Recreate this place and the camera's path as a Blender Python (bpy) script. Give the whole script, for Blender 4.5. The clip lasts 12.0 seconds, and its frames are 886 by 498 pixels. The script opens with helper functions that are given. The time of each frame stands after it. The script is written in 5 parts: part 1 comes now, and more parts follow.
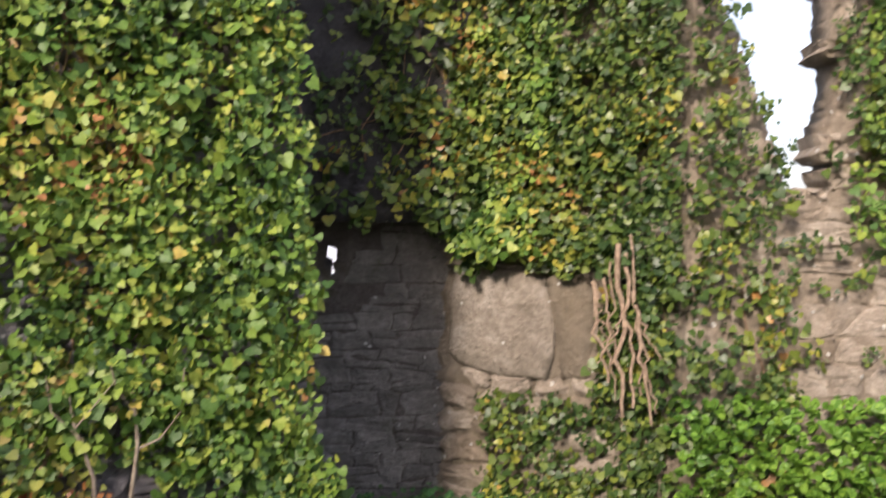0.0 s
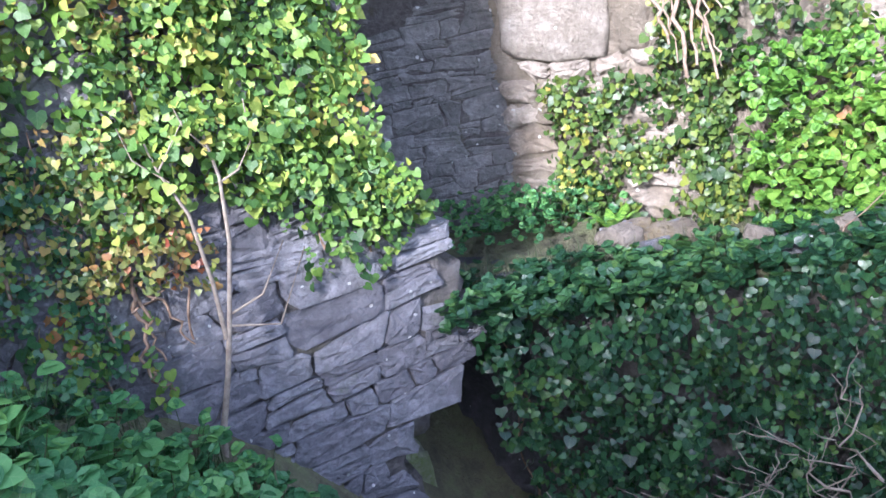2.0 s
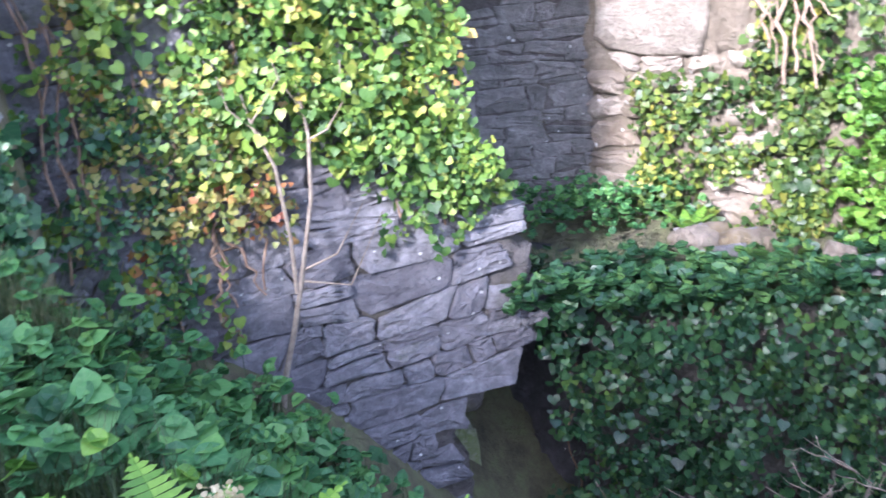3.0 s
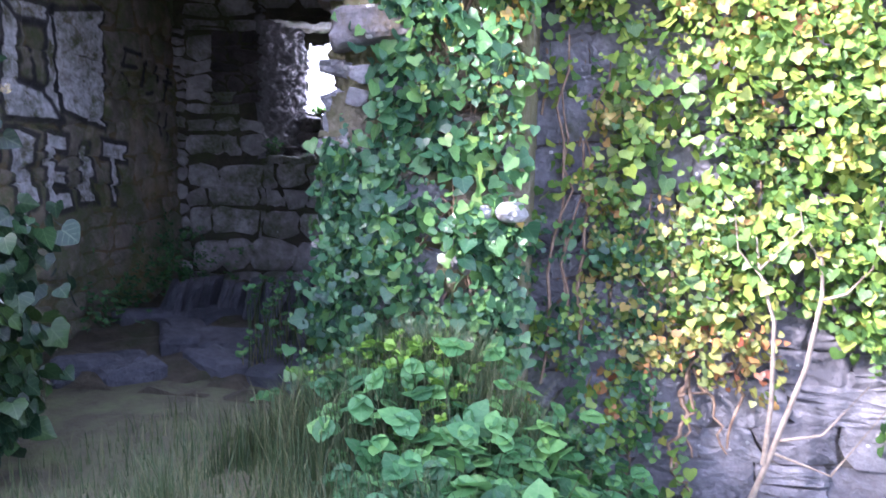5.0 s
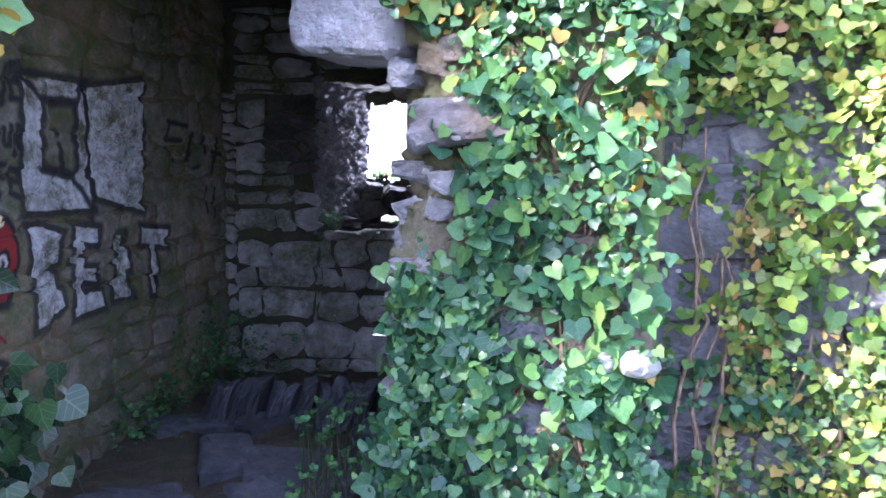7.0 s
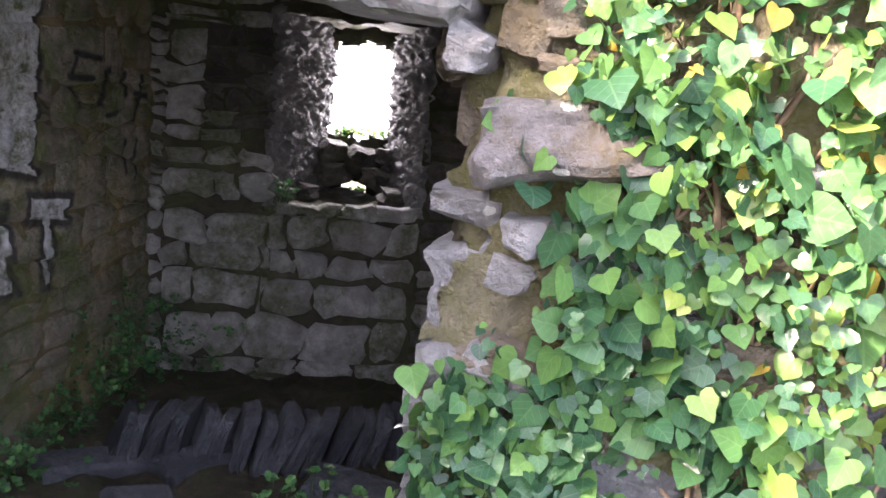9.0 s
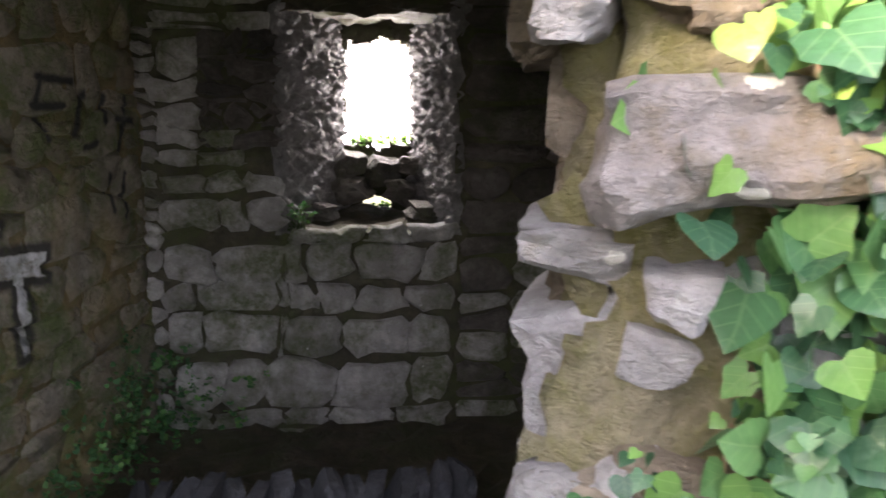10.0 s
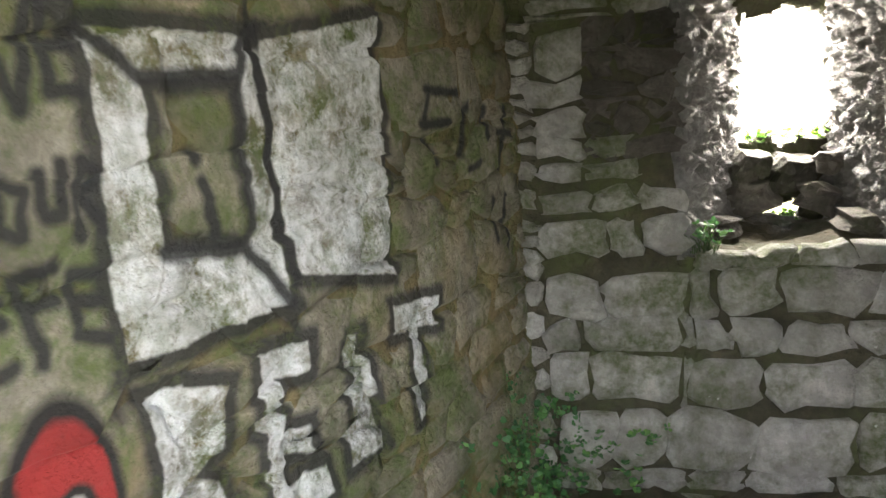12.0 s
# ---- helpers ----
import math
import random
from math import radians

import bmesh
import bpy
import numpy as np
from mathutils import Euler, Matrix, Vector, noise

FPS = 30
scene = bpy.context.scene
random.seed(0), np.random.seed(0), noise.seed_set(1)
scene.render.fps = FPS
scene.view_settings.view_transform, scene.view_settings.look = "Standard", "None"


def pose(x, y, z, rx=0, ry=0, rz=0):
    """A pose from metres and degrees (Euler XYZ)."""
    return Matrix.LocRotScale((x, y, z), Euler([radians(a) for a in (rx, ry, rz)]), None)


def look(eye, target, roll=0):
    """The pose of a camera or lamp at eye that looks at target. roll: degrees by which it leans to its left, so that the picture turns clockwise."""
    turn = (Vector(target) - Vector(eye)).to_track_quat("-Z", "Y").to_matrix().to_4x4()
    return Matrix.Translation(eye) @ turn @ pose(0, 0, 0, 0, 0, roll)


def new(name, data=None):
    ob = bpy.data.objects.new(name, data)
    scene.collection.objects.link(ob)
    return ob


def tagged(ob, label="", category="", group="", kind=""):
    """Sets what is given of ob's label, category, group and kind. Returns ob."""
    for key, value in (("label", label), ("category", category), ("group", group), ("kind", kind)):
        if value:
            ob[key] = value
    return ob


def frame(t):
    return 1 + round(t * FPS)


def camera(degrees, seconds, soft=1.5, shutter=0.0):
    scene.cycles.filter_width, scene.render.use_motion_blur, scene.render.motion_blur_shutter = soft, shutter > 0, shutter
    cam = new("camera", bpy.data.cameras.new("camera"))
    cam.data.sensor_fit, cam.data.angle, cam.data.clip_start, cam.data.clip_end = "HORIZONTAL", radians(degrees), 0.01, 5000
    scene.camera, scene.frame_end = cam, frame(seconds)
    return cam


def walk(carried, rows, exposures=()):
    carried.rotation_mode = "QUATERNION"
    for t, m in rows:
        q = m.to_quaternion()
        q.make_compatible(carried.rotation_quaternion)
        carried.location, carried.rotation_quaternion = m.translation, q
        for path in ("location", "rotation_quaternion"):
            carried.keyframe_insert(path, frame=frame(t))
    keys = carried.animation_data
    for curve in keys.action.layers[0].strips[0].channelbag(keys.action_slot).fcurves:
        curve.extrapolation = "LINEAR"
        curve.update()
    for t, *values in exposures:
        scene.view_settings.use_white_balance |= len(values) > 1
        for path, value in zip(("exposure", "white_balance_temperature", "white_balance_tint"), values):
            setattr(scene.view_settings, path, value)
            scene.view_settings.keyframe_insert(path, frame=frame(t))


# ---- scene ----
cam = camera(56.6, 12.0, shutter=0.24)
EXPOSURES = [(0.0, 1.25, 6500, 22), (0.5, 1.7, 5150, 19), (1.0, 2.1, 5050, 20), (2.0, 2.6, 5050, 22), (2.5, 2.85, 5200, 25), (3.7, 2.85, 5050, 27), (5.5, 3.65, 5350, 36), (6.5, 3.65, 5250, 30), (7.0, 3.65, 5150, 31), (7.5, 3.7, 6000, 38), (9.5, 4.0, 6700, 24), (10.0, 4.05, 7000, 22), (10.5, 4.45, 6500, 8), (11.0, 5.3, 7400, 9), (11.5, 5.4, 7700, 10), (12.0, 5.45, 7600, 10)]
PATH = [
    (0, (-0.295, 0.081, 1.619), (-0.179, 2.077, 1.566), 1.1),
    (0.5, (-0.317, 0.073, 1.53), (-0.421, 2.044, 1.207), 0.6),
    (1, (-0.293, 0.075, 1.495), (-0.434, 2.017, 1.04), -0.8),
    (1.5, (-0.276, 0.057, 1.468), (-0.388, 1.975, 0.912), -6.2),
    (2, (-0.271, 0.047, 1.433), (-0.367, 1.933, 0.773), -10.8),
    (2.5, (-0.297, 0.045, 1.435), (-0.368, 1.923, 0.752), -9.6),
    (3, (-0.348, 0.013, 1.419), (-0.584, 1.88, 0.742), -5.8),
    (3.5, (-0.437, 0.024, 1.401), (-1.016, 1.815, 0.723), 0.6),
    (3.7, (-0.477, 0.029, 1.397), (-1.193, 1.777, 0.74), 2.7),
    (5.3, (-0.514, 0.216, 1.42), (-1.848, 1.682, 1.156), -0.1),
    (5.5, (-0.586, 0.289, 1.501), (-1.966, 1.718, 1.264), -0.4),
    (6, (-0.7, 0.384, 1.569), (-2.082, 1.813, 1.345), -0.3),
    (6.5, (-0.918, 0.499, 1.636), (-2.246, 1.976, 1.395), -0.6),
    (7, (-1.05, 0.559, 1.663), (-2.393, 2.016, 1.392), 0.8),
    (7.5, (-1.41, 0.812, 1.673), (-2.898, 2.121, 1.404), 1.1),
    (7.7, (-1.455, 0.839, 1.713), (-2.932, 2.161, 1.45), 3.8),
    (9.3, (-2.016, 1.169, 1.816), (-3.155, 2.755, 1.384), 4.9),
    (9.5, (-2.069, 1.229, 1.821), (-3.197, 2.827, 1.405), 4.4),
    (10, (-2.337, 1.478, 1.778), (-3.555, 3.002, 1.339), 0.9),
    (10.5, (-2.466, 1.483, 1.824), (-3.896, 2.795, 1.341), -3.5),
    (11, (-2.73, 1.452, 1.814), (-4.331, 2.567, 1.377), -6.4),
    (11.5, (-2.847, 1.449, 1.814), (-4.532, 2.454, 1.425), -7.0),
    (12, (-3.069, 1.596, 1.757), (-4.747, 2.601, 1.342), -5.2),
]
walk(cam, [(t, look(eye, target, roll)) for t, eye, target, roll in PATH],
     exposures=EXPOSURES)

# ---- light ----
SUN_AZ, SUN_EL = radians(206), radians(28)     # compass direction the sun stands in (from +y, clockwise)
world = bpy.data.worlds.new("world")
scene.world = world
world.use_nodes = True
wn = world.node_tree.nodes
sky = wn.new("ShaderNodeTexSky")
sky.sky_type = "NISHITA"
sky.sun_disc = False
sky.sun_elevation, sky.sun_rotation = SUN_EL, SUN_AZ
sky.air_density, sky.dust_density = 1.0, 3.0
wn["Background"].inputs["Strength"].default_value = 0.15
haze = wn.new("ShaderNodeMix")                 # thin high cloud over the whole sky
haze.data_type = "RGBA"
haze.inputs["Factor"].default_value = 0.5
haze.inputs["B"].default_value = (3.3, 3.35, 3.45, 1)
world.node_tree.links.new(sky.outputs["Color"], haze.inputs["A"])
world.node_tree.links.new(haze.outputs["Result"], wn["Background"].inputs["Color"])
sun = new("sun", bpy.data.lights.new("sun", "SUN"))
sun.data.energy, sun.data.angle, sun.data.color = 2.7, radians(8), (1.0, 0.9, 0.74)
sd = Vector((math.sin(SUN_AZ) * math.cos(SUN_EL), math.cos(SUN_AZ) * math.cos(SUN_EL), math.sin(SUN_EL)))
sun.matrix_world = look(sd * 30, (0, 0, 0))

window_light = new("window_light", bpy.data.lights.new("window_light", "AREA"))
window_light.data.shape, window_light.data.size, window_light.data.size_y, window_light.data.energy = "RECTANGLE", 0.42, 0.62, 3.4

# ---- materials ----
def nodes_of(name):
    m = bpy.data.materials.new(name)
    m.use_nodes = True
    t = m.node_tree
    return m, t, t.nodes["Principled BSDF"]


def nd(t, kind, **sockets):
    n = t.nodes.new(kind)
    for k, v in sockets.items():
        n.inputs[k.replace("_", " ")].default_value = v
    return n


def ramp(t, fac, stops):
    r = t.nodes.new("ShaderNodeValToRGB")
    e = r.color_ramp.elements
    while len(e) < len(stops):
        e.new(0.5)
    for el, (p, c) in zip(e, stops):
        el.position, el.color = p, (*c, 1)
    t.links.new(fac, r.inputs["Fac"])
    return r.outputs["Color"]


def noise_of(t, scale, detail=4.0, rough=0.6, vec=None):
    n = nd(t, "ShaderNodeTexNoise", Scale=scale, Detail=detail, Roughness=rough)
    if vec is None:
        vec = t.nodes.new("ShaderNodeNewGeometry").outputs["Position"]
    t.links.new(vec, n.inputs["Vector"])
    return n.outputs["Fac"]


def mix(t, fac, a, b, blend="MIX"):
    m = t.nodes.new("ShaderNodeMix")
    m.data_type, m.blend_type = "RGBA", blend
    for sock, v in ((m.inputs["Factor"], fac), (m.inputs["A"], a), (m.inputs["B"], b)):
        if isinstance(v, bpy.types.NodeSocket):
            t.links.new(v, sock)
        elif isinstance(v, (int, float)):
            sock.default_value = v
        else:
            sock.default_value = (*v, 1)
    return m.outputs["Result"]


def calc(t, op, a, b=0.0, c=0.0, clamp=False):
    m = t.nodes.new("ShaderNodeMath")
    m.operation, m.use_clamp = op, clamp
    for sock, v in zip(m.inputs, (a, b, c)):
        if isinstance(v, bpy.types.NodeSocket):
            t.links.new(v, sock)
        else:
            sock.default_value = v
    return m.outputs[0]


def bump(t, b, height, strength=0.5, distance=0.01):
    n = nd(t, "ShaderNodeBump", Strength=strength, Distance=distance)
    t.links.new(height, n.inputs["Height"])
    t.links.new(n.outputs["Normal"], b.inputs["Normal"])


def stone_colour(t, dark, mid, light, moss, moss_amount, lichen):
    """Stone with a tint of its own for each piece, veins, stains, moss patches and pale lichen spots."""
    rnd = t.nodes.new("ShaderNodeObjectInfo").outputs["Random"]
    a = noise_of(t, 5.0, 6, 0.65)
    b = noise_of(t, 38.0, 5, 0.7)
    col = ramp(t, a, [(0.3, dark), (0.52, mid), (0.72, light)])
    col = mix(t, calc(t, "MULTIPLY", rnd, 0.6), col, light)
    col = mix(t, calc(t, "MULTIPLY_ADD", rnd, -1.6, 0.6, clamp=True), col, dark)
    col = mix(t, calc(t, "MULTIPLY", b, 0.55), col, dark)
    grime = calc(t, "MULTIPLY_ADD", noise_of(t, 11.0, 8, 0.75), 5.0, -2.2, clamp=True)
    col = mix(t, calc(t, "MULTIPLY_ADD", grime, -0.5, 0.5, clamp=True), col, tuple(0.5 * c for c in dark))
    m = noise_of(t, 3.3, 5, 0.7)
    mask = calc(t, "MULTIPLY_ADD", m, 7.0, -7.0 * (1 - moss_amount), clamp=True)
    mask = calc(t, "MULTIPLY", mask, calc(t, "MULTIPLY_ADD", b, 1.6, -0.1, clamp=True))
    col = mix(t, mask, col, moss)
    v = nd(t, "ShaderNodeTexVoronoi", Scale=9.0)
    t.links.new(t.nodes.new("ShaderNodeNewGeometry").outputs["Position"], v.inputs["Vector"])
    spot = calc(t, "LESS_THAN", calc(t, "ADD", v.outputs["Distance"], calc(t, "MULTIPLY", b, 0.22)), lichen)
    col = mix(t, calc(t, "MULTIPLY", spot, 0.8), col, (0.62, 0.62, 0.58))
    return col, b, mask


def stone_material(name, dark, mid, light, moss=(0.07, 0.085, 0.025), moss_amount=0.42, lichen=0.14):
    m, t, b = nodes_of(name)
    col, fine, _ = stone_colour(t, dark, mid, light, moss, moss_amount, lichen)
    t.links.new(col, b.inputs["Base Color"])
    b.inputs["Roughness"].default_value = 0.88
    big = noise_of(t, 16.0, 8, 0.7)
    bump(t, b, calc(t, "MULTIPLY_ADD", fine, 0.6, big), 1.0, 0.045)
    return m


M_GREY = stone_material("grey_limestone", (0.13, 0.125, 0.138), (0.27, 0.264, 0.282), (0.43, 0.422, 0.44), lichen=0.18, moss_amount=0.38)
M_WARM = stone_material("warm_limestone", (0.22, 0.175, 0.125), (0.42, 0.35, 0.27), (0.66, 0.6, 0.52), moss=(0.2, 0.18, 0.07), moss_amount=0.38, lichen=0.24)
M_JAMB = stone_material("jamb_stone", (0.13, 0.1, 0.065), (0.25, 0.2, 0.14), (0.4, 0.36, 0.31), moss=(0.16, 0.12, 0.04), moss_amount=0.46, lichen=0.12)
M_INNER = stone_material("inner_stone", (0.26, 0.25, 0.225), (0.5, 0.475, 0.455), (0.72, 0.69, 0.675), moss=(0.08, 0.1, 0.03), moss_amount=0.56, lichen=0.14)
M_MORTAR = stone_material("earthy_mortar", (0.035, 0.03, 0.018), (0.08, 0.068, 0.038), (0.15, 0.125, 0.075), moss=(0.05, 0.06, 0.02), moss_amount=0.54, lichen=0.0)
M_MORTAR_OUT = stone_material("weathered_mortar", (0.07, 0.062, 0.056), (0.15, 0.135, 0.125), (0.25, 0.225, 0.2), moss=(0.07, 0.065, 0.025), moss_amount=0.45, lichen=0.06)
M_MORTAR_END = stone_material("ochre_mortar", (0.035, 0.032, 0.02), (0.08, 0.07, 0.042), (0.16, 0.14, 0.085), moss=(0.07, 0.09, 0.025), moss_amount=0.54, lichen=0.0)
M_RENDER = stone_material("rough_render", (0.12, 0.113, 0.11), (0.3, 0.29, 0.285), (0.5, 0.49, 0.49), moss=(0.05, 0.05, 0.04), moss_amount=0.36, lichen=0.12)
M_EARTH = stone_material("yellow_earth_mortar", (0.15, 0.125, 0.07), (0.29, 0.25, 0.15), (0.44, 0.4, 0.29), moss=(0.14, 0.135, 0.04), moss_amount=0.6, lichen=0.1)
# near-black: the shade of the deep recess and arch is put into this colour
M_DARK = stone_material("shade_dark_stone", (0.035, 0.034, 0.036), (0.075, 0.073, 0.078), (0.14, 0.135, 0.14), lichen=0.13, moss_amount=0.4)


def painted(name, base, origin, xdir):
    """Sprayed paint over stone and mortar: white block letters outlined in black, a drawn box, words and two red eyes."""
    m, t, b = nodes_of(name)
    if base == "stone":
        col, fine, mossy = stone_colour(t, (0.17, 0.15, 0.11), (0.35, 0.305, 0.23), (0.52, 0.47, 0.4), (0.085, 0.11, 0.03), 0.53, 0.07)
    else:
        col, fine, mossy = stone_colour(t, (0.14, 0.105, 0.05), (0.29, 0.215, 0.105), (0.42, 0.325, 0.18), (0.08, 0.1, 0.028), 0.53, 0.0)
    pos = t.nodes.new("ShaderNodeNewGeometry").outputs["Position"]

    def vec(op, a, c=None, s=None):
        n = t.nodes.new("ShaderNodeVectorMath")
        n.operation = op
        for i, v in enumerate((a, c)):
            if v is None:
                continue
            if isinstance(v, bpy.types.NodeSocket):
                t.links.new(v, n.inputs[i])
            else:
                n.inputs[i].default_value = v
        if s is not None:
            t.links.new(s, n.inputs["Scale"])
        return n.outputs["Value"] if op in ("DOT_PRODUCT", "LENGTH") else n.outputs["Vector"]
    rel = vec("SUBTRACT", pos, tuple(origin))
    comb = t.nodes.new("ShaderNodeCombineXYZ")
    wob = noise_of(t, 14.0, 4, 0.6)
    wob2 = noise_of(t, 23.0, 4, 0.6)
    t.links.new(calc(t, "ADD", vec("DOT_PRODUCT", rel, tuple(xdir)), calc(t, "MULTIPLY_ADD", wob, 0.016, -0.008)), comb.inputs[0])
    t.links.new(calc(t, "ADD", vec("DOT_PRODUCT", rel, (0, 0, 1)), calc(t, "MULTIPLY_ADD", wob2, 0.016, -0.008)), comb.inputs[1])
    p = comb.outputs[0]

    def seg(x0, z0, x1, z1, r):
        pa = vec("SUBTRACT", p, (x0, z0, 0))
        ba = Vector((x1 - x0, z1 - z0, 0))
        h = calc(t, "MAXIMUM", calc(t, "MINIMUM", vec("DOT_PRODUCT", pa, tuple(ba / max(1e-6, ba.length_squared))), 1.0), 0.0)
        n = t.nodes.new("ShaderNodeVectorMath")
        n.operation = "SCALE"
        n.inputs[0].default_value = tuple(ba)
        t.links.new(h, n.inputs["Scale"])
        return calc(t, "SUBTRACT", vec("LENGTH", vec("SUBTRACT", pa, n.outputs["Vector"])), r)

    def quad(*c):
        d = None
        for (x0, z0), (x1, z1) in zip(c, c[1:] + c[:1]):
            nrm = Vector((z0 - z1, x1 - x0, 0)).normalized()
            e = calc(t, "SUBTRACT", vec("DOT_PRODUCT", p, tuple(nrm)), nrm.x * x0 + nrm.y * z0)
            d = e if d is None else calc(t, "MAXIMUM", d, e)
        return d

    def oval(x, z, a, c):
        q = vec("MULTIPLY", vec("SUBTRACT", p, (x, z, 0)), (1 / a, 1 / c, 1))
        return calc(t, "MULTIPLY", calc(t, "SUBTRACT", vec("LENGTH", q), 1.0), min(a, c))

    def union(ds):
        d = ds[0]
        for e in ds[1:]:
            d = calc(t, "MINIMUM", d, e)
        return d

    def inside(d, soft=0.008):
        return calc(t, "MULTIPLY_ADD", d, -1.0 / soft, 0.5, clamp=True)
    # clockwise corners: distance is positive outside
    white = union([
        quad((0.236, 1.874), (0.629, 1.859), (0.573, 1.788), (0.325, 1.794)),
        quad((0.236, 1.874), (0.325, 1.794), (0.34, 1.505), (0.218, 1.353)),
        quad((0.34, 1.505), (0.561, 1.467), (0.65, 1.331), (0.218, 1.353)),
        quad((0.629, 1.859), (0.65, 1.331), (0.561, 1.467), (0.573, 1.788)),
        quad((0.66, 1.85), (1.105, 1.903), (1.065, 1.284), (0.688, 1.38)),
        quad((0.25, 1.285), (0.325, 1.28), (0.325, 0.885), (0.25, 0.88)), quad((0.3, 1.283), (0.425, 1.24), (0.4, 1.13), (0.3, 1.09)), quad((0.3, 1.12), (0.385, 1.07), (0.425, 0.94), (0.3, 0.88)),
        quad((0.52, 1.255), (0.575, 1.25), (0.575, 0.9), (0.51, 0.885)), quad((0.52, 1.262), (0.69, 1.235), (0.685, 1.172), (0.53, 1.2)), quad((0.54, 1.085), (0.655, 1.06), (0.65, 1.005), (0.54, 1.03)), quad((0.515, 0.945), (0.69, 0.955), (0.7, 0.885), (0.505, 0.875)),
        quad((0.848, 1.185), (0.888, 1.185), (0.955, 0.885), (0.79, 0.9)),
        quad((1.05, 1.2), (1.29, 1.165), (1.285, 1.085), (1.06, 1.125)), quad((1.138, 1.12), (1.195, 1.11), (1.185, 0.855), (1.135, 0.86)),
        seg(-0.02, 0.75, 0.03, 0.77, 0.02), seg(0.0, 0.69, 0.0, 0.62, 0.022)])
    eyes = union([oval(0.07, 1.175, 0.078, 0.15), oval(-0.17, 1.375, 0.1, 0.16)])
    veins = union([seg(-0.1, 1.25, -0.12, 1.1, 0.006), seg(-0.12, 1.1, -0.05, 0.98, 0.006), seg(-0.05, 0.98, 0.07, 0.87, 0.007)])
    pupils = union([oval(0.075, 1.165, 0.026, 0.04), oval(-0.155, 1.355, 0.03, 0.045)])
    irises = union([oval(0.075, 1.165, 0.042, 0.06), oval(-0.155, 1.355, 0.048, 0.066)])
    dots = union([oval(0.077, 1.165, 0.009, 0.02), oval(-0.153, 1.355, 0.011, 0.022)])
    lines = [(0.236, 1.874, 0.325, 1.794), (0.629, 1.859, 0.573, 1.788), (0.561, 1.467, 0.65, 1.331), (0.325, 1.794, 0.573, 1.788), (0.573, 1.788, 0.561, 1.467), (0.561, 1.467, 0.34, 1.505), (0.64, 1.87, 0.672, 1.37)]
    words = [(-0.03, 1.92, -0.03, 1.77), (-0.03, 1.77, 0.04, 1.77), (0.04, 1.92, 0.04, 1.86), (0.05, 1.92, 0.11, 1.76), (0.11, 1.76, 0.15, 1.9), (0.17, 1.91, 0.23, 1.92), (0.17, 1.91, 0.16, 1.78), (0.16, 1.84, 0.21, 1.85), (0.16, 1.78, 0.21, 1.78)]
    words += [(-0.01, 1.72, 0.0, 1.67), (0.04, 1.71, -0.02, 1.6), (0.05, 1.67, 0.04, 1.61), (0.04, 1.61, 0.07, 1.59), (0.07, 1.59, 0.09, 1.65), (0.09, 1.65, 0.06, 1.67), (0.12, 1.67, 0.12, 1.61), (0.12, 1.61, 0.15, 1.61), (0.15, 1.61, 0.16, 1.68)]
    words += [(0.17, 1.57, 0.19, 1.68), (0.19, 1.68, 0.22, 1.65), (0.22, 1.65, 0.19, 1.63), (0.19, 1.63, 0.22, 1.57)]
    words += [(-0.04, 1.49, -0.05, 1.41), (-0.05, 1.41, 0.03, 1.42), (0.02, 1.52, 0.03, 1.48), (0.07, 1.54, 0.07, 1.41), (0.07, 1.54, 0.12, 1.54), (0.08, 1.49, 0.12, 1.49)]
    words += [(0.15, 1.52, 0.14, 1.43), (0.15, 1.52, 0.2, 1.51), (0.15, 1.48, 0.19, 1.47), (0.14, 1.43, 0.19, 1.41)]
    scrawl = [(1.34, 1.72, 1.54, 1.7), (1.36, 1.72, 1.33, 1.63), (1.31, 1.63, 1.48, 1.62), (1.36, 1.58, 1.39, 1.52), (1.62, 1.66, 1.56, 1.52), (1.59, 1.47, 1.67, 1.48), (1.77, 1.64, 1.74, 1.55), (1.82, 1.56, 1.95, 1.54), (1.9, 1.63, 1.87, 1.43), (1.87, 1.34, 1.85, 1.18), (1.74, 1.35, 1.75, 1.22)]
    black = union([seg(*s, 0.015) for s in lines] + [seg(*s, 0.013) for s in words] + [seg(*s, 0.014) for s in scrawl] + [seg(0.445, 1.61, 0.46, 1.51, 0.016), oval(0.44, 1.655, 0.016, 0.018)])
    ring = calc(t, "MULTIPLY", inside(calc(t, "SUBTRACT", white, 0.032), 0.02), 0.95)
    eye_ring = inside(calc(t, "SUBTRACT", eyes, 0.02), 0.015)
    wear = calc(t, "MULTIPLY_ADD", noise_of(t, 11.0, 8, 0.8), 6.0, -1.7, clamp=True)
    worn = calc(t, "SUBTRACT", wear, calc(t, "ADD", calc(t, "MULTIPLY", mossy, 0.6), calc(t, "MULTIPLY", calc(t, "MULTIPLY_ADD", noise_of(t, 7.3, 8, 0.8), 8.0, -3.8, clamp=True), 0.85)), clamp=True)
    stain = ramp(t, noise_of(t, 30.0, 5), [(0.3, (0.5, 0.52, 0.5)), (0.6, (0.82, 0.82, 0.84))])
    ochre = calc(t, "MULTIPLY_ADD", noise_of(t, 2.1, 4, 0.6), 4.0, -1.9, clamp=True)
    col = mix(t, calc(t, "MULTIPLY", ochre, 0.6), col, (0.36, 0.25, 0.1))
    green = calc(t, "MULTIPLY_ADD", noise_of(t, 4.3, 8, 0.8), 8.0, -3.9, clamp=True)
    col = mix(t, calc(t, "MULTIPLY", green, 0.78), col, (0.095, 0.135, 0.03))
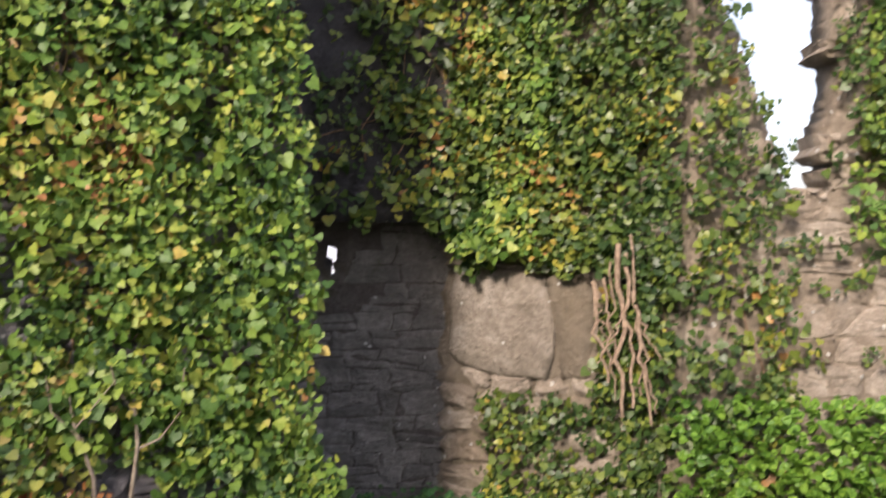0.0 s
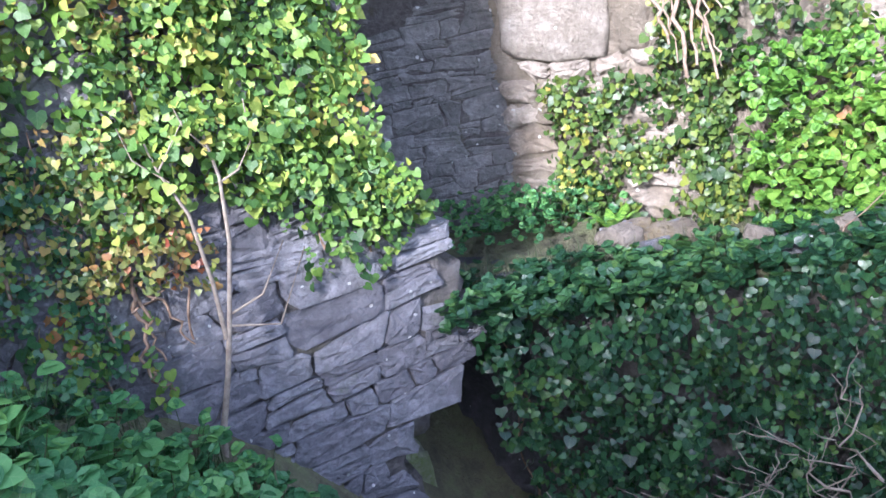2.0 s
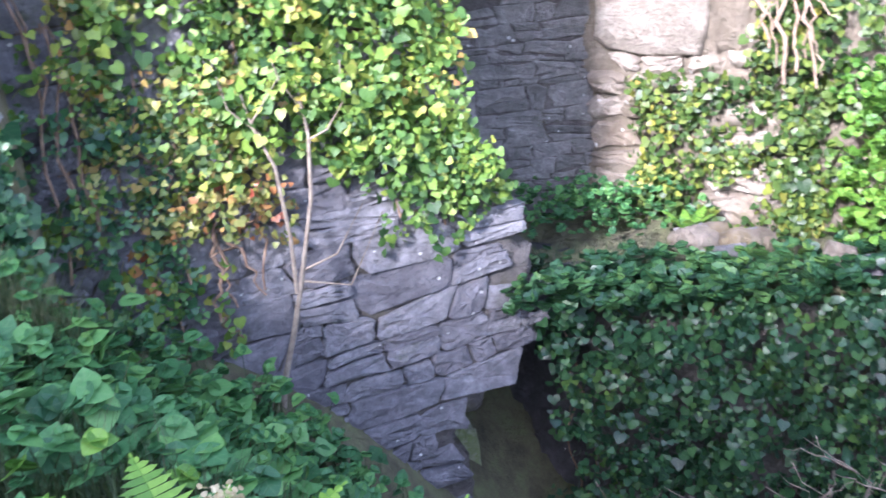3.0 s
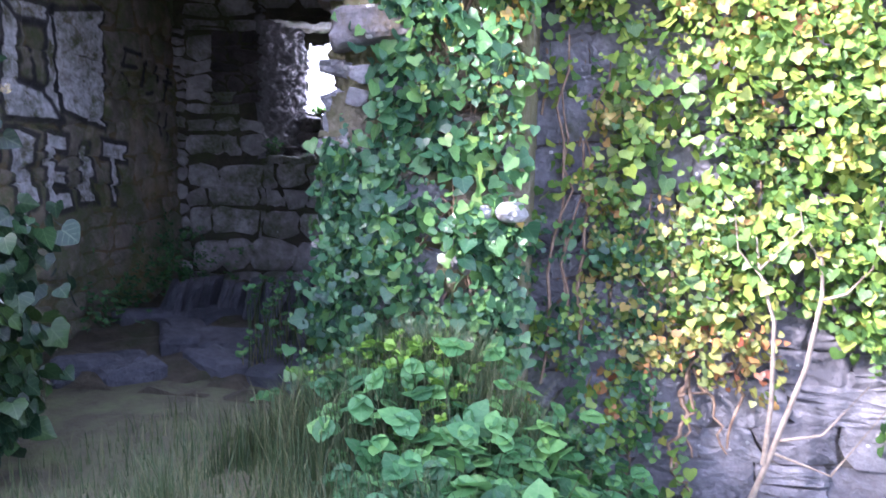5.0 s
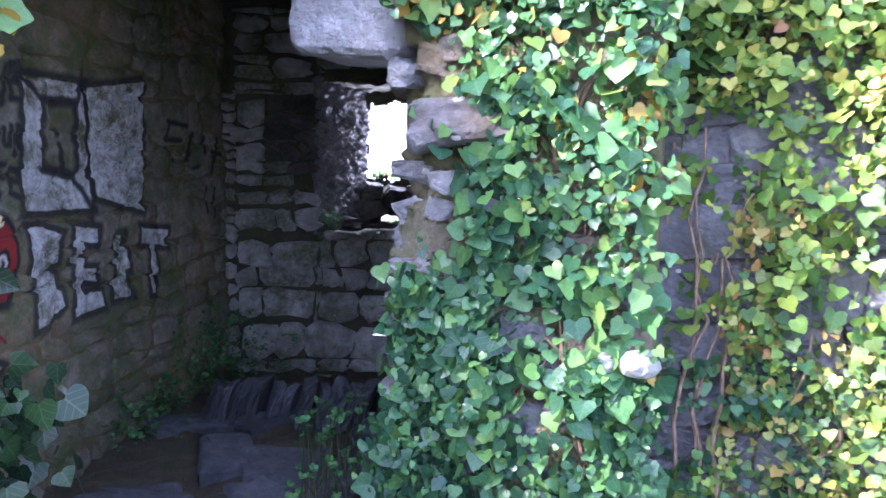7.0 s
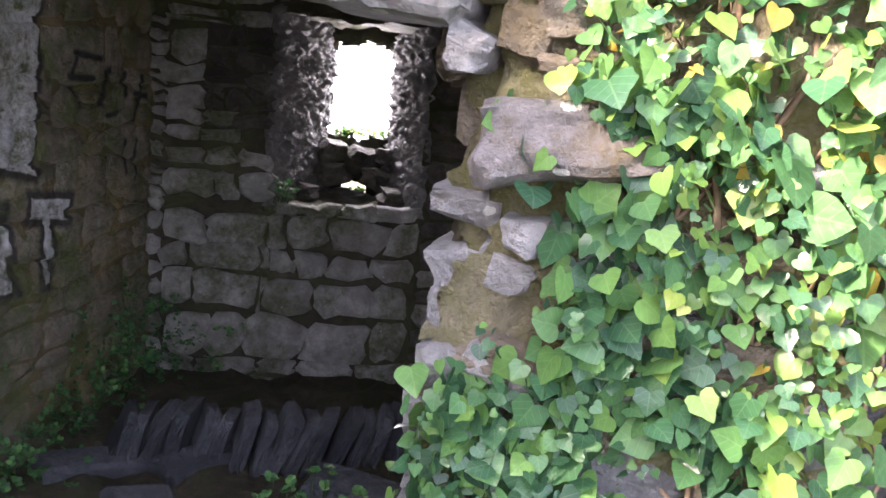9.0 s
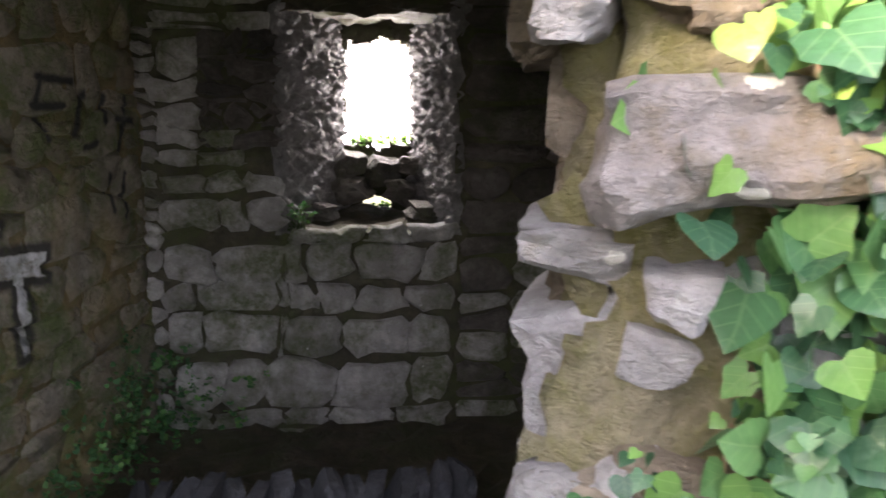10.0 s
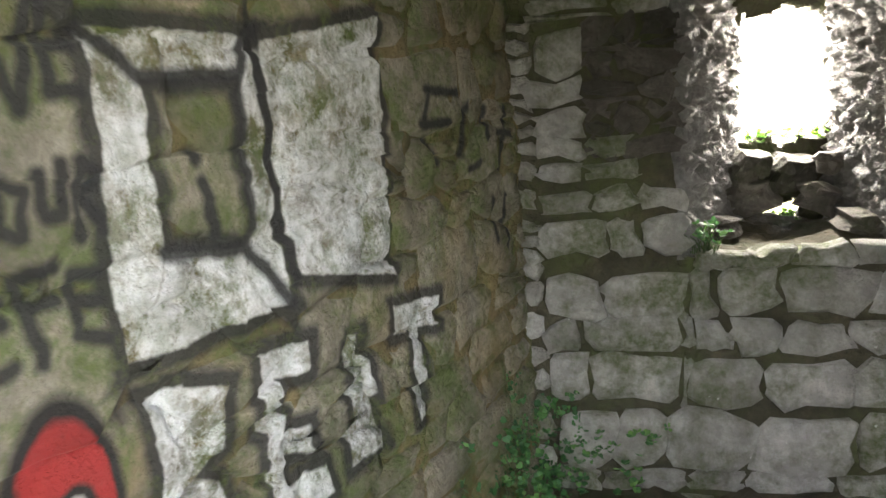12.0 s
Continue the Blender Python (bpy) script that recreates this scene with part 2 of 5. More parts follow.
    clear = calc(t, "SUBTRACT", 1.0, inside(white, 0.004))
    col = mix(t, calc(t, "MULTIPLY", ring, calc(t, "MULTIPLY", clear, 0.92)), col, (0.018, 0.018, 0.02))
    col = mix(t, calc(t, "MULTIPLY", inside(white), worn), col, stain)
    growth = calc(t, "MULTIPLY_ADD", noise_of(t, 5.7, 8, 0.8), 9.0, -4.8, clamp=True)
    col = mix(t, calc(t, "MULTIPLY", growth, 0.75), col, (0.1, 0.135, 0.035))
    col = mix(t, eye_ring, col, (0.015, 0.013, 0.013))
    col = mix(t, inside(union([eyes, veins])), col, (0.36, 0.02, 0.02))
    col = mix(t, inside(irises), col, (0.015, 0.013, 0.013))
    col = mix(t, inside(pupils), col, (0.75, 0.73, 0.7))
    col = mix(t, inside(dots), col, (0.01, 0.01, 0.01))
    col = mix(t, calc(t, "MULTIPLY", inside(black, 0.014), 0.94), col, (0.018, 0.018, 0.02))
    t.links.new(col, b.inputs["Base Color"])
    b.inputs["Roughness"].default_value = 0.8
    bump(t, b, calc(t, "MULTIPLY_ADD", fine, 0.5, noise_of(t, 16.0, 8, 0.7)), 1.0, 0.055)
    return m


def leaf_material(name, stops, island=True, sheen=0.4, light_through=0.28):
    m, t, b = nodes_of(name)
    if island:
        rnd = t.nodes.new("ShaderNodeNewGeometry").outputs["Random Per Island"]
    else:
        rnd = t.nodes.new("ShaderNodeObjectInfo").outputs["Random"]
    area = noise_of(t, 1.3, 3, 0.6)
    fac = calc(t, "ADD", calc(t, "MULTIPLY", rnd, 0.8), calc(t, "MULTIPLY_ADD", area, 1.3, -0.55), clamp=True)
    col = ramp(t, fac, stops)
    blotch = noise_of(t, 60.0, 3, 0.6)
    col = mix(t, calc(t, "MULTIPLY", blotch, 0.5), col, tuple(0.45 * c for c in stops[0][1]))
    uvn = t.nodes.new("ShaderNodeUVMap")
    uvn.uv_map = "leaf"
    sep = t.nodes.new("ShaderNodeSeparateXYZ")
    t.links.new(uvn.outputs["UV"], sep.inputs[0])
    ax = calc(t, "ABSOLUTE", sep.outputs["X"])
    rib = calc(t, "LESS_THAN", ax, 0.022)
    side = calc(t, "GREATER_THAN", calc(t, "PINGPONG", calc(t, "MULTIPLY", calc(t, "SUBTRACT", sep.outputs["Y"], calc(t, "MULTIPLY", ax, 0.75)), 4.2), 0.5), 0.445)
    vein = calc(t, "MULTIPLY", calc(t, "MAXIMUM", rib, side), calc(t, "LESS_THAN", ax, 2.0))
    pale = mix(t, 0.55, col, (0.45, 0.55, 0.28))
    col = mix(t, calc(t, "MULTIPLY", vein, 0.12), col, pale)
    t.links.new(col, b.inputs["Base Color"])
    b.inputs["Roughness"].default_value = sheen
    b.inputs["IOR"].default_value = 1.5
    b.inputs["Specular IOR Level"].default_value = 0.38
    tr = t.nodes.new("ShaderNodeBsdfTranslucent")
    t.links.new(col, tr.inputs["Color"])
    ms = nd(t, "ShaderNodeMixShader", Fac=light_through)
    t.links.new(b.outputs[0], ms.inputs[1])
    t.links.new(tr.outputs[0], ms.inputs[2])
    t.links.new(ms.outputs[0], t.nodes["Material Output"].inputs["Surface"])
    bump(t, b, noise_of(t, 45.0, 2), 0.25, 0.01)
    return m


G_IVY = [(0.0, (0.018, 0.06, 0.034)), (0.35, (0.042, 0.125, 0.052)), (0.62, (0.085, 0.205, 0.065)), (0.86, (0.15, 0.295, 0.065)), (0.97, (0.25, 0.34, 0.065)), (1.0, (0.45, 0.3, 0.05))]
G_AUTUMN = [(0.0, (0.05, 0.09, 0.025)), (0.3, (0.14, 0.2, 0.04)), (0.55, (0.34, 0.34, 0.08)), (0.75, (0.45, 0.32, 0.1)), (0.9, (0.42, 0.18, 0.07)), (1.0, (0.3, 0.06, 0.04))]
G_SUNNY = [(0.0, (0.03, 0.08, 0.02)), (0.3, (0.09, 0.19, 0.03)), (0.6, (0.2, 0.32, 0.045)), (0.82, (0.36, 0.43, 0.07)), (0.94, (0.5, 0.42, 0.08)), (1.0, (0.45, 0.2, 0.08))]
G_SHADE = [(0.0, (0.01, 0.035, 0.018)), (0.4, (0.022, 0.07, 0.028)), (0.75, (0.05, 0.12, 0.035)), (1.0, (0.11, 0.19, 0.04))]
G_HERB = [(0.0, (0.03, 0.1, 0.04)), (0.5, (0.075, 0.22, 0.07)), (1.0, (0.18, 0.37, 0.09))]
G_OLIVE = [(0.0, (0.02, 0.05, 0.014)), (0.35, (0.05, 0.1, 0.02)), (0.62, (0.11, 0.17, 0.03)), (0.84, (0.22, 0.27, 0.04)), (0.95, (0.42, 0.38, 0.06)), (1.0, (0.4, 0.2, 0.06))]
G_LUSH = [(0.0, (0.06, 0.16, 0.02)), (0.5, (0.15, 0.31, 0.035)), (1.0, (0.28, 0.46, 0.06))]
M_IVY = leaf_material("ivy_leaf", G_IVY, sheen=0.34)
M_IVY_NEAR = leaf_material("ivy_leaf_near", [(p, c) for p, c in G_IVY], island=False, sheen=0.34)
M_SUNNY = leaf_material("sunny_ivy_leaf", G_SUNNY, sheen=0.5)
M_OLIVE = leaf_material("olive_ivy_leaf", G_OLIVE)
M_AUTUMN = leaf_material("autumn_ivy_leaf", G_AUTUMN)
# shade is put into the leaf colour: one palette, darker for the wing than the gully
M_SHADE = leaf_material("shade_darkened_ivy_leaf", [(p, tuple(0.55 * v for v in c)) for p, c in G_SHADE], sheen=0.36)
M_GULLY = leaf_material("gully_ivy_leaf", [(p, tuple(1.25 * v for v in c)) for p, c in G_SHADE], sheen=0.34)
M_HERB = leaf_material("herb_leaf", G_HERB, sheen=0.5)
M_LUSH = leaf_material("lush_leaf", G_LUSH, sheen=0.5)
M_GRASS = leaf_material("grass_blade", [(0.0, (0.03, 0.06, 0.02)), (0.65, (0.07, 0.11, 0.035)), (1.0, (0.24, 0.22, 0.11))], sheen=0.6)
M_FLOWER = leaf_material("dry_flower", [(0.0, (0.45, 0.36, 0.18)), (1.0, (0.75, 0.68, 0.45))], sheen=0.8)


def bark_material(name, a, c):
    m, t, b = nodes_of(name)
    t.links.new(ramp(t, noise_of(t, 30.0, 5), [(0.3, a), (0.7, c)]), b.inputs["Base Color"])
    b.inputs["Roughness"].default_value = 0.9
    bump(t, b, noise_of(t, 90.0, 3), 0.6, 0.004)
    return m


M_STEM = bark_material("ivy_stem", (0.1, 0.06, 0.035), (0.3, 0.21, 0.14))
M_ROOT = bark_material("pale_root", (0.13, 0.09, 0.06), (0.32, 0.24, 0.17))
M_TWIG = bark_material("grey_twig", (0.13, 0.1, 0.075), (0.28, 0.24, 0.18))


def soil_material():
    m, t, b = nodes_of("soil")
    col = ramp(t, noise_of(t, 6.0, 6, 0.7), [(0.3, (0.05, 0.043, 0.028)), (0.5, (0.1, 0.098, 0.05)), (0.7, (0.13, 0.15, 0.06))])
    t.links.new(col, b.inputs["Base Color"])
    b.inputs["Roughness"].default_value = 0.95
    bump(t, b, noise_of(t, 40.0, 6), 1.0, 0.03)
    return m


M_SOIL = soil_material()

# ---- plan ----
ANG = radians(25.5)
CU, SU = math.cos(ANG), math.sin(ANG)
OX, OY = -2.82, 2.30
rng = random.Random(7)


def at(u, n, z=0.0):
    """A point given along the facade (u), into the wall (n) and up (z)."""
    return Vector((OX + CU * u - SU * n, OY + SU * u + CU * n, z))


def along(a, b):
    """The frame of an upright wall from plan point a to b: x along it, y into it, z up."""
    x = (Vector((b[0], b[1], 0)) - Vector((a[0], a[1], 0))).normalized()
    y = Vector((-x.y, x.x, 0))
    return Matrix(((x.x, y.x, 0, a[0]), (x.y, y.y, 0, a[1]), (0, 0, 1, 0), (0, 0, 0, 1)))


def sm(a, b, x):
    k = min(1.0, max(0.0, (x - a) / (b - a)))
    return k * k * (3 - 2 * k)


def ground_z(x, y):
    """Height of the bank: a gully in front of the broken arch, a mound at the doorway."""
    g = 0.02
    g -= 2.4 * math.exp(-(((x - 0.15) / (1.35 if x < 0.15 else 2.6)) ** 2 + ((y - 3.6) / 1.75) ** 2))
    g += 0.36 * math.exp(-(((x + 2.1) / 0.5) ** 2 + ((y - 2.05) / 0.6) ** 2))
    g += 0.2 * math.exp(-(((x + 3.2) / 1.6) ** 2 + ((y - 1.8) / 1.4) ** 2))
    g += 0.45 * math.exp(-(((x + 1.25) / 0.6) ** 2 + ((y - 1.35) / 0.48) ** 2))
    g += 0.03 * noise.noise(Vector((x * 2.1, y * 2.1, 0)))
    far = sm(6, 14, math.hypot(x, y))
    return g * (1 - far)


# ---- builders ----
def mesh_from(name, verts, faces, material, smooth=False, uv=None):
    me = bpy.data.meshes.new(name)
    me.from_pydata([tuple(v) for v in verts], [], faces)
    me.materials.append(material)
    if smooth:
        me.polygons.foreach_set("use_smooth", [True] * len(me.polygons))
    if uv:
        layer = me.uv_layers.new(name="leaf")
        idx = np.empty(len(me.loops), dtype=np.int32)
        me.loops.foreach_get("vertex_index", idx)
        layer.data.foreach_set("uv", np.asarray(uv, dtype=np.float32)[idx].ravel())
    me.update()
    return me


def piece(name, mesh, parent, m=None, label=""):
    ob = new(name, mesh)
    if m is not None:
        ob.matrix_local = m
    ob.parent = parent
    return tagged(ob, label)


def slab(name, frame_m, x0, x1, z0, z1, thick, material, keep=None, step=0.07, rough=0.02, scale=5.0, label="", category="wall", back=None):
    """A wall with thickness, an uneven face and real openings: cells for which keep(x, z) is false are left out."""
    nx, nz = max(1, round((x1 - x0) / step)), max(1, round((z1 - z0) / step))
    sx, sz = (x1 - x0) / nx, (z1 - z0) / nz
    on = [[keep is None or keep(x0 + (i + 0.5) * sx, z0 + (k + 0.5) * sz) for k in range(nz)] for i in range(nx)]
    verts, faces, idx = [], [], {}

    def v(i, k, side):
        key = (i, k, side)
        if key not in idx:
            x, z = x0 + i * sx, z0 + k * sz
            p = Vector((x * scale, z * scale, side * 9.0 + thick))
            dy = noise.noise(p) * rough + noise.noise(p * 3.1) * rough * 0.6
            inner = 0 < i < nx and 0 < k < nz
            jx = noise.noise(p * 5.3 + Vector((7, 3, 1))) * sx * 0.9 if inner else 0
            jz = noise.noise(p * 5.3 + Vector((2, 8, 5))) * sz * 0.9 if inner else 0
            idx[key] = len(verts)
            verts.append((x + jx, thick + dy * 0.5 if side else dy, z + jz))
        return idx[key]
    for i in range(nx):
        for k in range(nz):
            if not on[i][k]:
                continue
            faces.append((v(i, k, 0), v(i + 1, k, 0), v(i + 1, k + 1, 0), v(i, k + 1, 0)))
            faces.append((v(i, k, 1), v(i, k + 1, 1), v(i + 1, k + 1, 1), v(i + 1, k, 1)))
            for di, dk, a, b in ((-1, 0, (0, 1), (0, 0)), (1, 0, (1, 0), (1, 1)), (0, -1, (0, 0), (1, 0)), (0, 1, (1, 1), (0, 1))):
                ii, kk = i + di, k + dk
                if not (0 <= ii < nx and 0 <= kk < nz and on[ii][kk]):
                    p, q = (i + a[0], k + a[1]), (i + b[0], k + b[1])
                    faces.append((v(*p, 0), v(*p, 1), v(*q, 1), v(*q, 0)))
    ob = new(name, mesh_from(name, verts, faces, material, True))
    ob.matrix_world = frame_m
    return tagged(ob, label, category, kind="structure")


def stone_mesh(seed, material, sides=11, ragged=0.1, bulge=0.16, square=5.0, smooth=False):
    """One rough stone, a metre each way: an uneven outline, a chamfer and a lumpy face."""
    r = random.Random(seed)
    ring = []
    k = 0.5 - 0.3 / square
    for sx, sz in ((1, -1), (1, 1), (-1, 1), (-1, -1)):
        lo, hi = (0.5 * sx, k * sz), (k * sx, 0.5 * sz)
        mid = (0.5 * sx, 0.0) if sx * sz < 0 else (0.0, 0.5 * sz)
        ends = [lo, hi] if sx * sz > 0 else [hi, lo]
        ring += [(x + r.uniform(-1, 0.6) * ragged * (1 if x > 0 else -1) * 0.8, z + r.uniform(-1, 0.6) * ragged * (1 if z > 0 else -1) * 0.8) for x, z in ends]
        m = ((0.5, 0.0), (0.0, 0.5), (-0.5, 0.0), (0.0, -0.5))[((1, -1), (1, 1), (-1, 1), (-1, -1)).index((sx, sz))]
        ring.append((m[0] * (1 + r.uniform(-1, 0.5) * ragged) + r.uniform(-0.12, 0.12) * abs(m[1]) * 2, m[1] * (1 + r.uniform(-1, 0.5) * ragged) + r.uniform(-0.12, 0.12) * abs(m[0]) * 2))
    sides = len(ring)
    verts = [(x * 0.92, 0.5, z * 0.92) for x, z in ring]
    verts += [(x, -0.5 + bulge + r.uniform(0, 0.14), z) for x, z in ring]
    verts += [(x * r.uniform(0.8, 0.93), -0.5 + r.uniform(-0.05, 0.08), z * r.uniform(0.78, 0.92)) for x, z in ring]
    verts += [(x * r.uniform(0.38, 0.6), -0.5 + r.uniform(-0.12, 0.1), z * r.uniform(0.38, 0.6)) for x, z in ring]
    verts.append((r.uniform(-0.1, 0.1), -0.5 + r.uniform(-0.1, 0.08), r.uniform(-0.1, 0.1)))
    faces = []
    for i in range(sides):
        j = (i + 1) % sides
        faces += [(i, j, sides + j, sides + i), (sides + i, sides + j, 2 * sides + j, 2 * sides + i), (2 * sides + i, 2 * sides + j, 3 * sides + j, 3 * sides + i), (3 * sides + i, 3 * sides + j, 4 * sides)]
    return mesh_from("stone", verts, faces, material, smooth)


def block_mesh(seed, material, cuts=7, rough=0.05, taper=0.12):
    """A larger hewn block, a metre each way, with a finely broken surface."""
    r = random.Random(seed)
    bm = bmesh.new()
    bmesh.ops.create_cube(bm, size=1.0)
    bmesh.ops.subdivide_edges(bm, edges=bm.edges[:], cuts=cuts, use_grid_fill=True)
    off = Vector((r.uniform(0, 50), r.uniform(0, 50), r.uniform(0, 50)))
    tx, tz = r.uniform(-taper, taper), r.uniform(-taper, taper)
    for v in bm.verts:
        p = v.co
        edge = sum(abs(c) > 0.42 for c in p)
        shrink = 1 - 0.07 * max(0, edge - 1) * (0.5 + r.random())
        q = Vector((p.x * (1 + tz * p.z), p.y, p.z * (1 + tx * p.x * 2))) * shrink
        q += noise.noise_vector(p * 2.0 + off) * rough + noise.noise_vector(p * 6.0 + off) * rough * 0.3
        v.co = q
    me = bpy.data.meshes.new("block")
    bm.to_mesh(me)
    bm.free()
    me.materials.append(material)
    return me


def pebble_mesh(seed, material):
    """A rounded lump of stone, a metre each way."""
    bm = bmesh.new()
    bmesh.ops.create_icosphere(bm, subdivisions=3, radius=0.5)
    for v in bm.verts:
        v.co *= 1 + 0.22 * noise.noise(v.co * 2.2 + Vector((seed, 0, 0))) + 0.1 * noise.noise(v.co * 6 + Vector((0, seed, 0)))
    me = bpy.data.meshes.new("pebble")
    bm.to_mesh(me)
    bm.free()
    me.materials.append(material)
    return me


def stone_set(material, count=10, seed=0, **kw):
    return [stone_mesh(seed * 100 + i, material, **kw) for i in range(count)]


def set_stone(wall, r, mesh, x, z, w, h, depth, proud, gap=0.01, tilt=3.0, y=0.0):
    """One stone on a wall, x and z its middle in the wall's frame."""
    m = (Matrix.Translation((x + r.uniform(-0.5, 0.5) * gap, y + depth / 2 - proud, z + r.uniform(-0.5, 0.5) * gap))
         @ Euler((radians(r.uniform(-4, 4)), radians(r.uniform(-tilt, tilt)), radians(r.uniform(-4, 4)))).to_matrix().to_4x4()
         @ Matrix.Diagonal(((w - gap) * r.choice((-1, 1)), depth, (h - gap), 1)))
    return piece("stone", mesh, wall, m)


def shaped_stone(wall, r, ring, material, proud, depth, bevel=0.012, rough=0.008, smooth=False):
    """One stone cut to the outline ring (x, z) in the wall's frame: chamfered edge, broken face."""
    n = len(ring)
    cx, cz = sum(p[0] for p in ring) / n, sum(p[1] for p in ring) / n
    span = min(max(p[0] for p in ring) - min(p[0] for p in ring), max(p[1] for p in ring) - min(p[1] for p in ring))
    bevel = min(bevel, span * 0.16)
    tx, tz = r.gauss(0, 0.025), r.gauss(0, 0.035)
    loc = [(x - cx, z - cz) for x, z in ring]
    verts = [(x * 0.96, depth, z * 0.96) for x, z in loc]
    verts += [(x, bevel * r.uniform(0.7, 2.2) + tx * x + tz * z, z) for x, z in loc]
    for k, drop in ((1 - 2.0 * bevel / max(span, 0.03), 0.1), (0.45, -0.15)):
        verts += [(x * k * r.uniform(0.95, 1.04), bevel * drop + r.uniform(-1, 1) * rough + tx * x * k + tz * z * k, z * k * r.uniform(0.95, 1.04)) for x, z in loc]
    verts.append((0, r.uniform(-1, 0.5) * rough, 0))
    faces = []
    for i in range(n):
        j = (i + 1) % n
        faces += [(q * n + i, q * n + j, (q + 1) * n + j, (q + 1) * n + i) for q in range(3)] + [(3 * n + i, 3 * n + j, 4 * n)]
    return piece("stone", mesh_from("stone", verts, faces, material, smooth), wall, Matrix.Translation((cx, -proud, cz)))


def outline(r, bl, br, tr, tl, joint, jag=0.012, corner=0.2):
    """An uneven outline inside four corners, drawn back by the joint, with broken corners."""
    c = [Vector((p[0], p[1])) for p in (bl, br, tr, tl)]
    mid = (c[0] + c[1] + c[2] + c[3]) / 4
    w, h = (c[1] - c[0]).length, (c[3] - c[0]).length
    ring = []
    for i in range(4):
        a, b = c[i], c[(i + 1) % 4]
        k = min(0.3, corner * r.uniform(0.3, 1.4) * min(w, h) / max(0.02, (b - a).length))
        k2 = min(0.3, corner * r.uniform(0.3, 1.4) * min(w, h) / max(0.02, (b - a).length))
        ring += [a.lerp(b, k), a.lerp(b, r.uniform(0.4, 0.6)), a.lerp(b, 1 - k2)]
    out = []
    for p in ring:
        d = p - mid
        q = Vector((d.x - math.copysign(min(joint / 2, abs(d.x) * 0.4), d.x), d.y - math.copysign(min(joint / 2, abs(d.y) * 0.4), d.y)))
        out.append(tuple(mid + q + Vector((r.gauss(0, jag * 0.5), r.gauss(0, jag * 0.5)))))
    return out


def masonry(wall, material, x0, x1, z0, z1, rows, widths, proud=0.03, depth=0.1, keep=None, seed=1, joint=0.012, skip=0.0, slope=0.0, wave=0.3, jag=0.012, corner=0.2, bevel=0.012, rough=0.008, smooth=False, split=0.28):
    """Rubble courses of single stones that fit one another, in wavering beds; material: one or a list."""
    r = random.Random(seed)
    kinds = material if isinstance(material, list) else [material]
    mean = (rows[0] + rows[1]) / 2

    def bed(k, base, x):
        return base + slope * (x - x0) + wave * mean * (noise.noise(Vector((x * 1.7, k * 3.7, seed))) + 0.5 * noise.noise(Vector((x * 5.1, k * 3.7, seed + 4))))
    z, k = z0, 0
    while z < z1 - 0.03:
        h = min(r.uniform(*rows), z1 - z)
        x, lean = x0, 0.0
        while x < x1 - 0.03:
            w = min(r.uniform(*widths) * (0.7 + 0.6 * h / rows[1]), x1 - x)
            if x1 - x - w < 0.06:
                w = x1 - x
            nl = r.gauss(0, 0.16) * h if x + w < x1 - 0.01 else 0.0
            a, b = x - lean, x + w - nl
            c, d = x + lean, x + w + nl
            quad = [(a, bed(k, z, a)), (b, bed(k, z, b)), (d, bed(k + 1, z + h, d)), (c, bed(k + 1, z + h, c))]
            x, lean = x + w, nl
            quads = [quad]
            if h > 0.6 * rows[1] and r.random() < split:
                f, g = r.uniform(0.3, 0.7), r.uniform(0.3, 0.7)
                l = tuple(Vector(quad[0]).lerp(Vector(quad[3]), f))
                m = tuple(Vector(quad[1]).lerp(Vector(quad[2]), g))
                quads = [[quad[0], quad[1], m, l], [l, m, quad[2], quad[3]]]
            for q in quads:
                px, pz = sum(p[0] for p in q) / 4, sum(p[1] for p in q) / 4
                if (keep and not keep(px, pz, w, h)) or r.random() < skip:
                    continue
                shaped_stone(wall, r, outline(r, *q, joint, jag, corner), r.choice(kinds), proud * r.uniform(0.65, 1.15), depth, bevel, rough, smooth)
        z, k = z + h, k + 1


def courses(wall, material, rows, proud=0.03, depth=0.12, seed=1, joint=0.016):
    """Courses laid as they stand: (bottom, top, the joints from one end to the other)."""
    r = random.Random(seed)
    for z0, z1, *xs in rows:
        lean, tip = 0.0, r.gauss(0, 0.012)
        for i, (a, b) in enumerate(zip(xs, xs[1:])):
            nl, nt = r.gauss(0, 0.013), r.gauss(0, 0.012)
            shaped_stone(wall, r, outline(r, (a - lean, z0 + tip * 0.5), (b - nl, z0 + nt * 0.5), (b + nl, z1 + nt), (a + lean, z1 + tip), joint, 0.018, 0.19), material, proud * r.uniform(0.4, 1.3), depth, 0.013, 0.01, True)
            lean, tip = nl, nt


def tube(points, r0, r1, sides=5):
    """Vertices and faces of a tapering stem through the points."""
    verts, faces = [], []
    n = len(points)
    for i, p in enumerate(points):
        p = Vector(p)
        d = (Vector(points[min(i + 1, n - 1)]) - Vector(points[max(i - 1, 0)])).normalized()
        a = d.orthogonal().normalized()
        b = d.cross(a)
        r = r0 + (r1 - r0) * i / (n - 1)
        for k in range(sides):
            t = 2 * math.pi * k / sides
            verts.append(p + (a * math.cos(t) + b * math.sin(t)) * r)
    for i in range(n - 1):
        for k in range(sides):
            j = (k + 1) % sides
            faces.append((i * sides + k, i * sides + j, (i + 1) * sides + j, (i + 1) * sides + k))
    return verts, faces


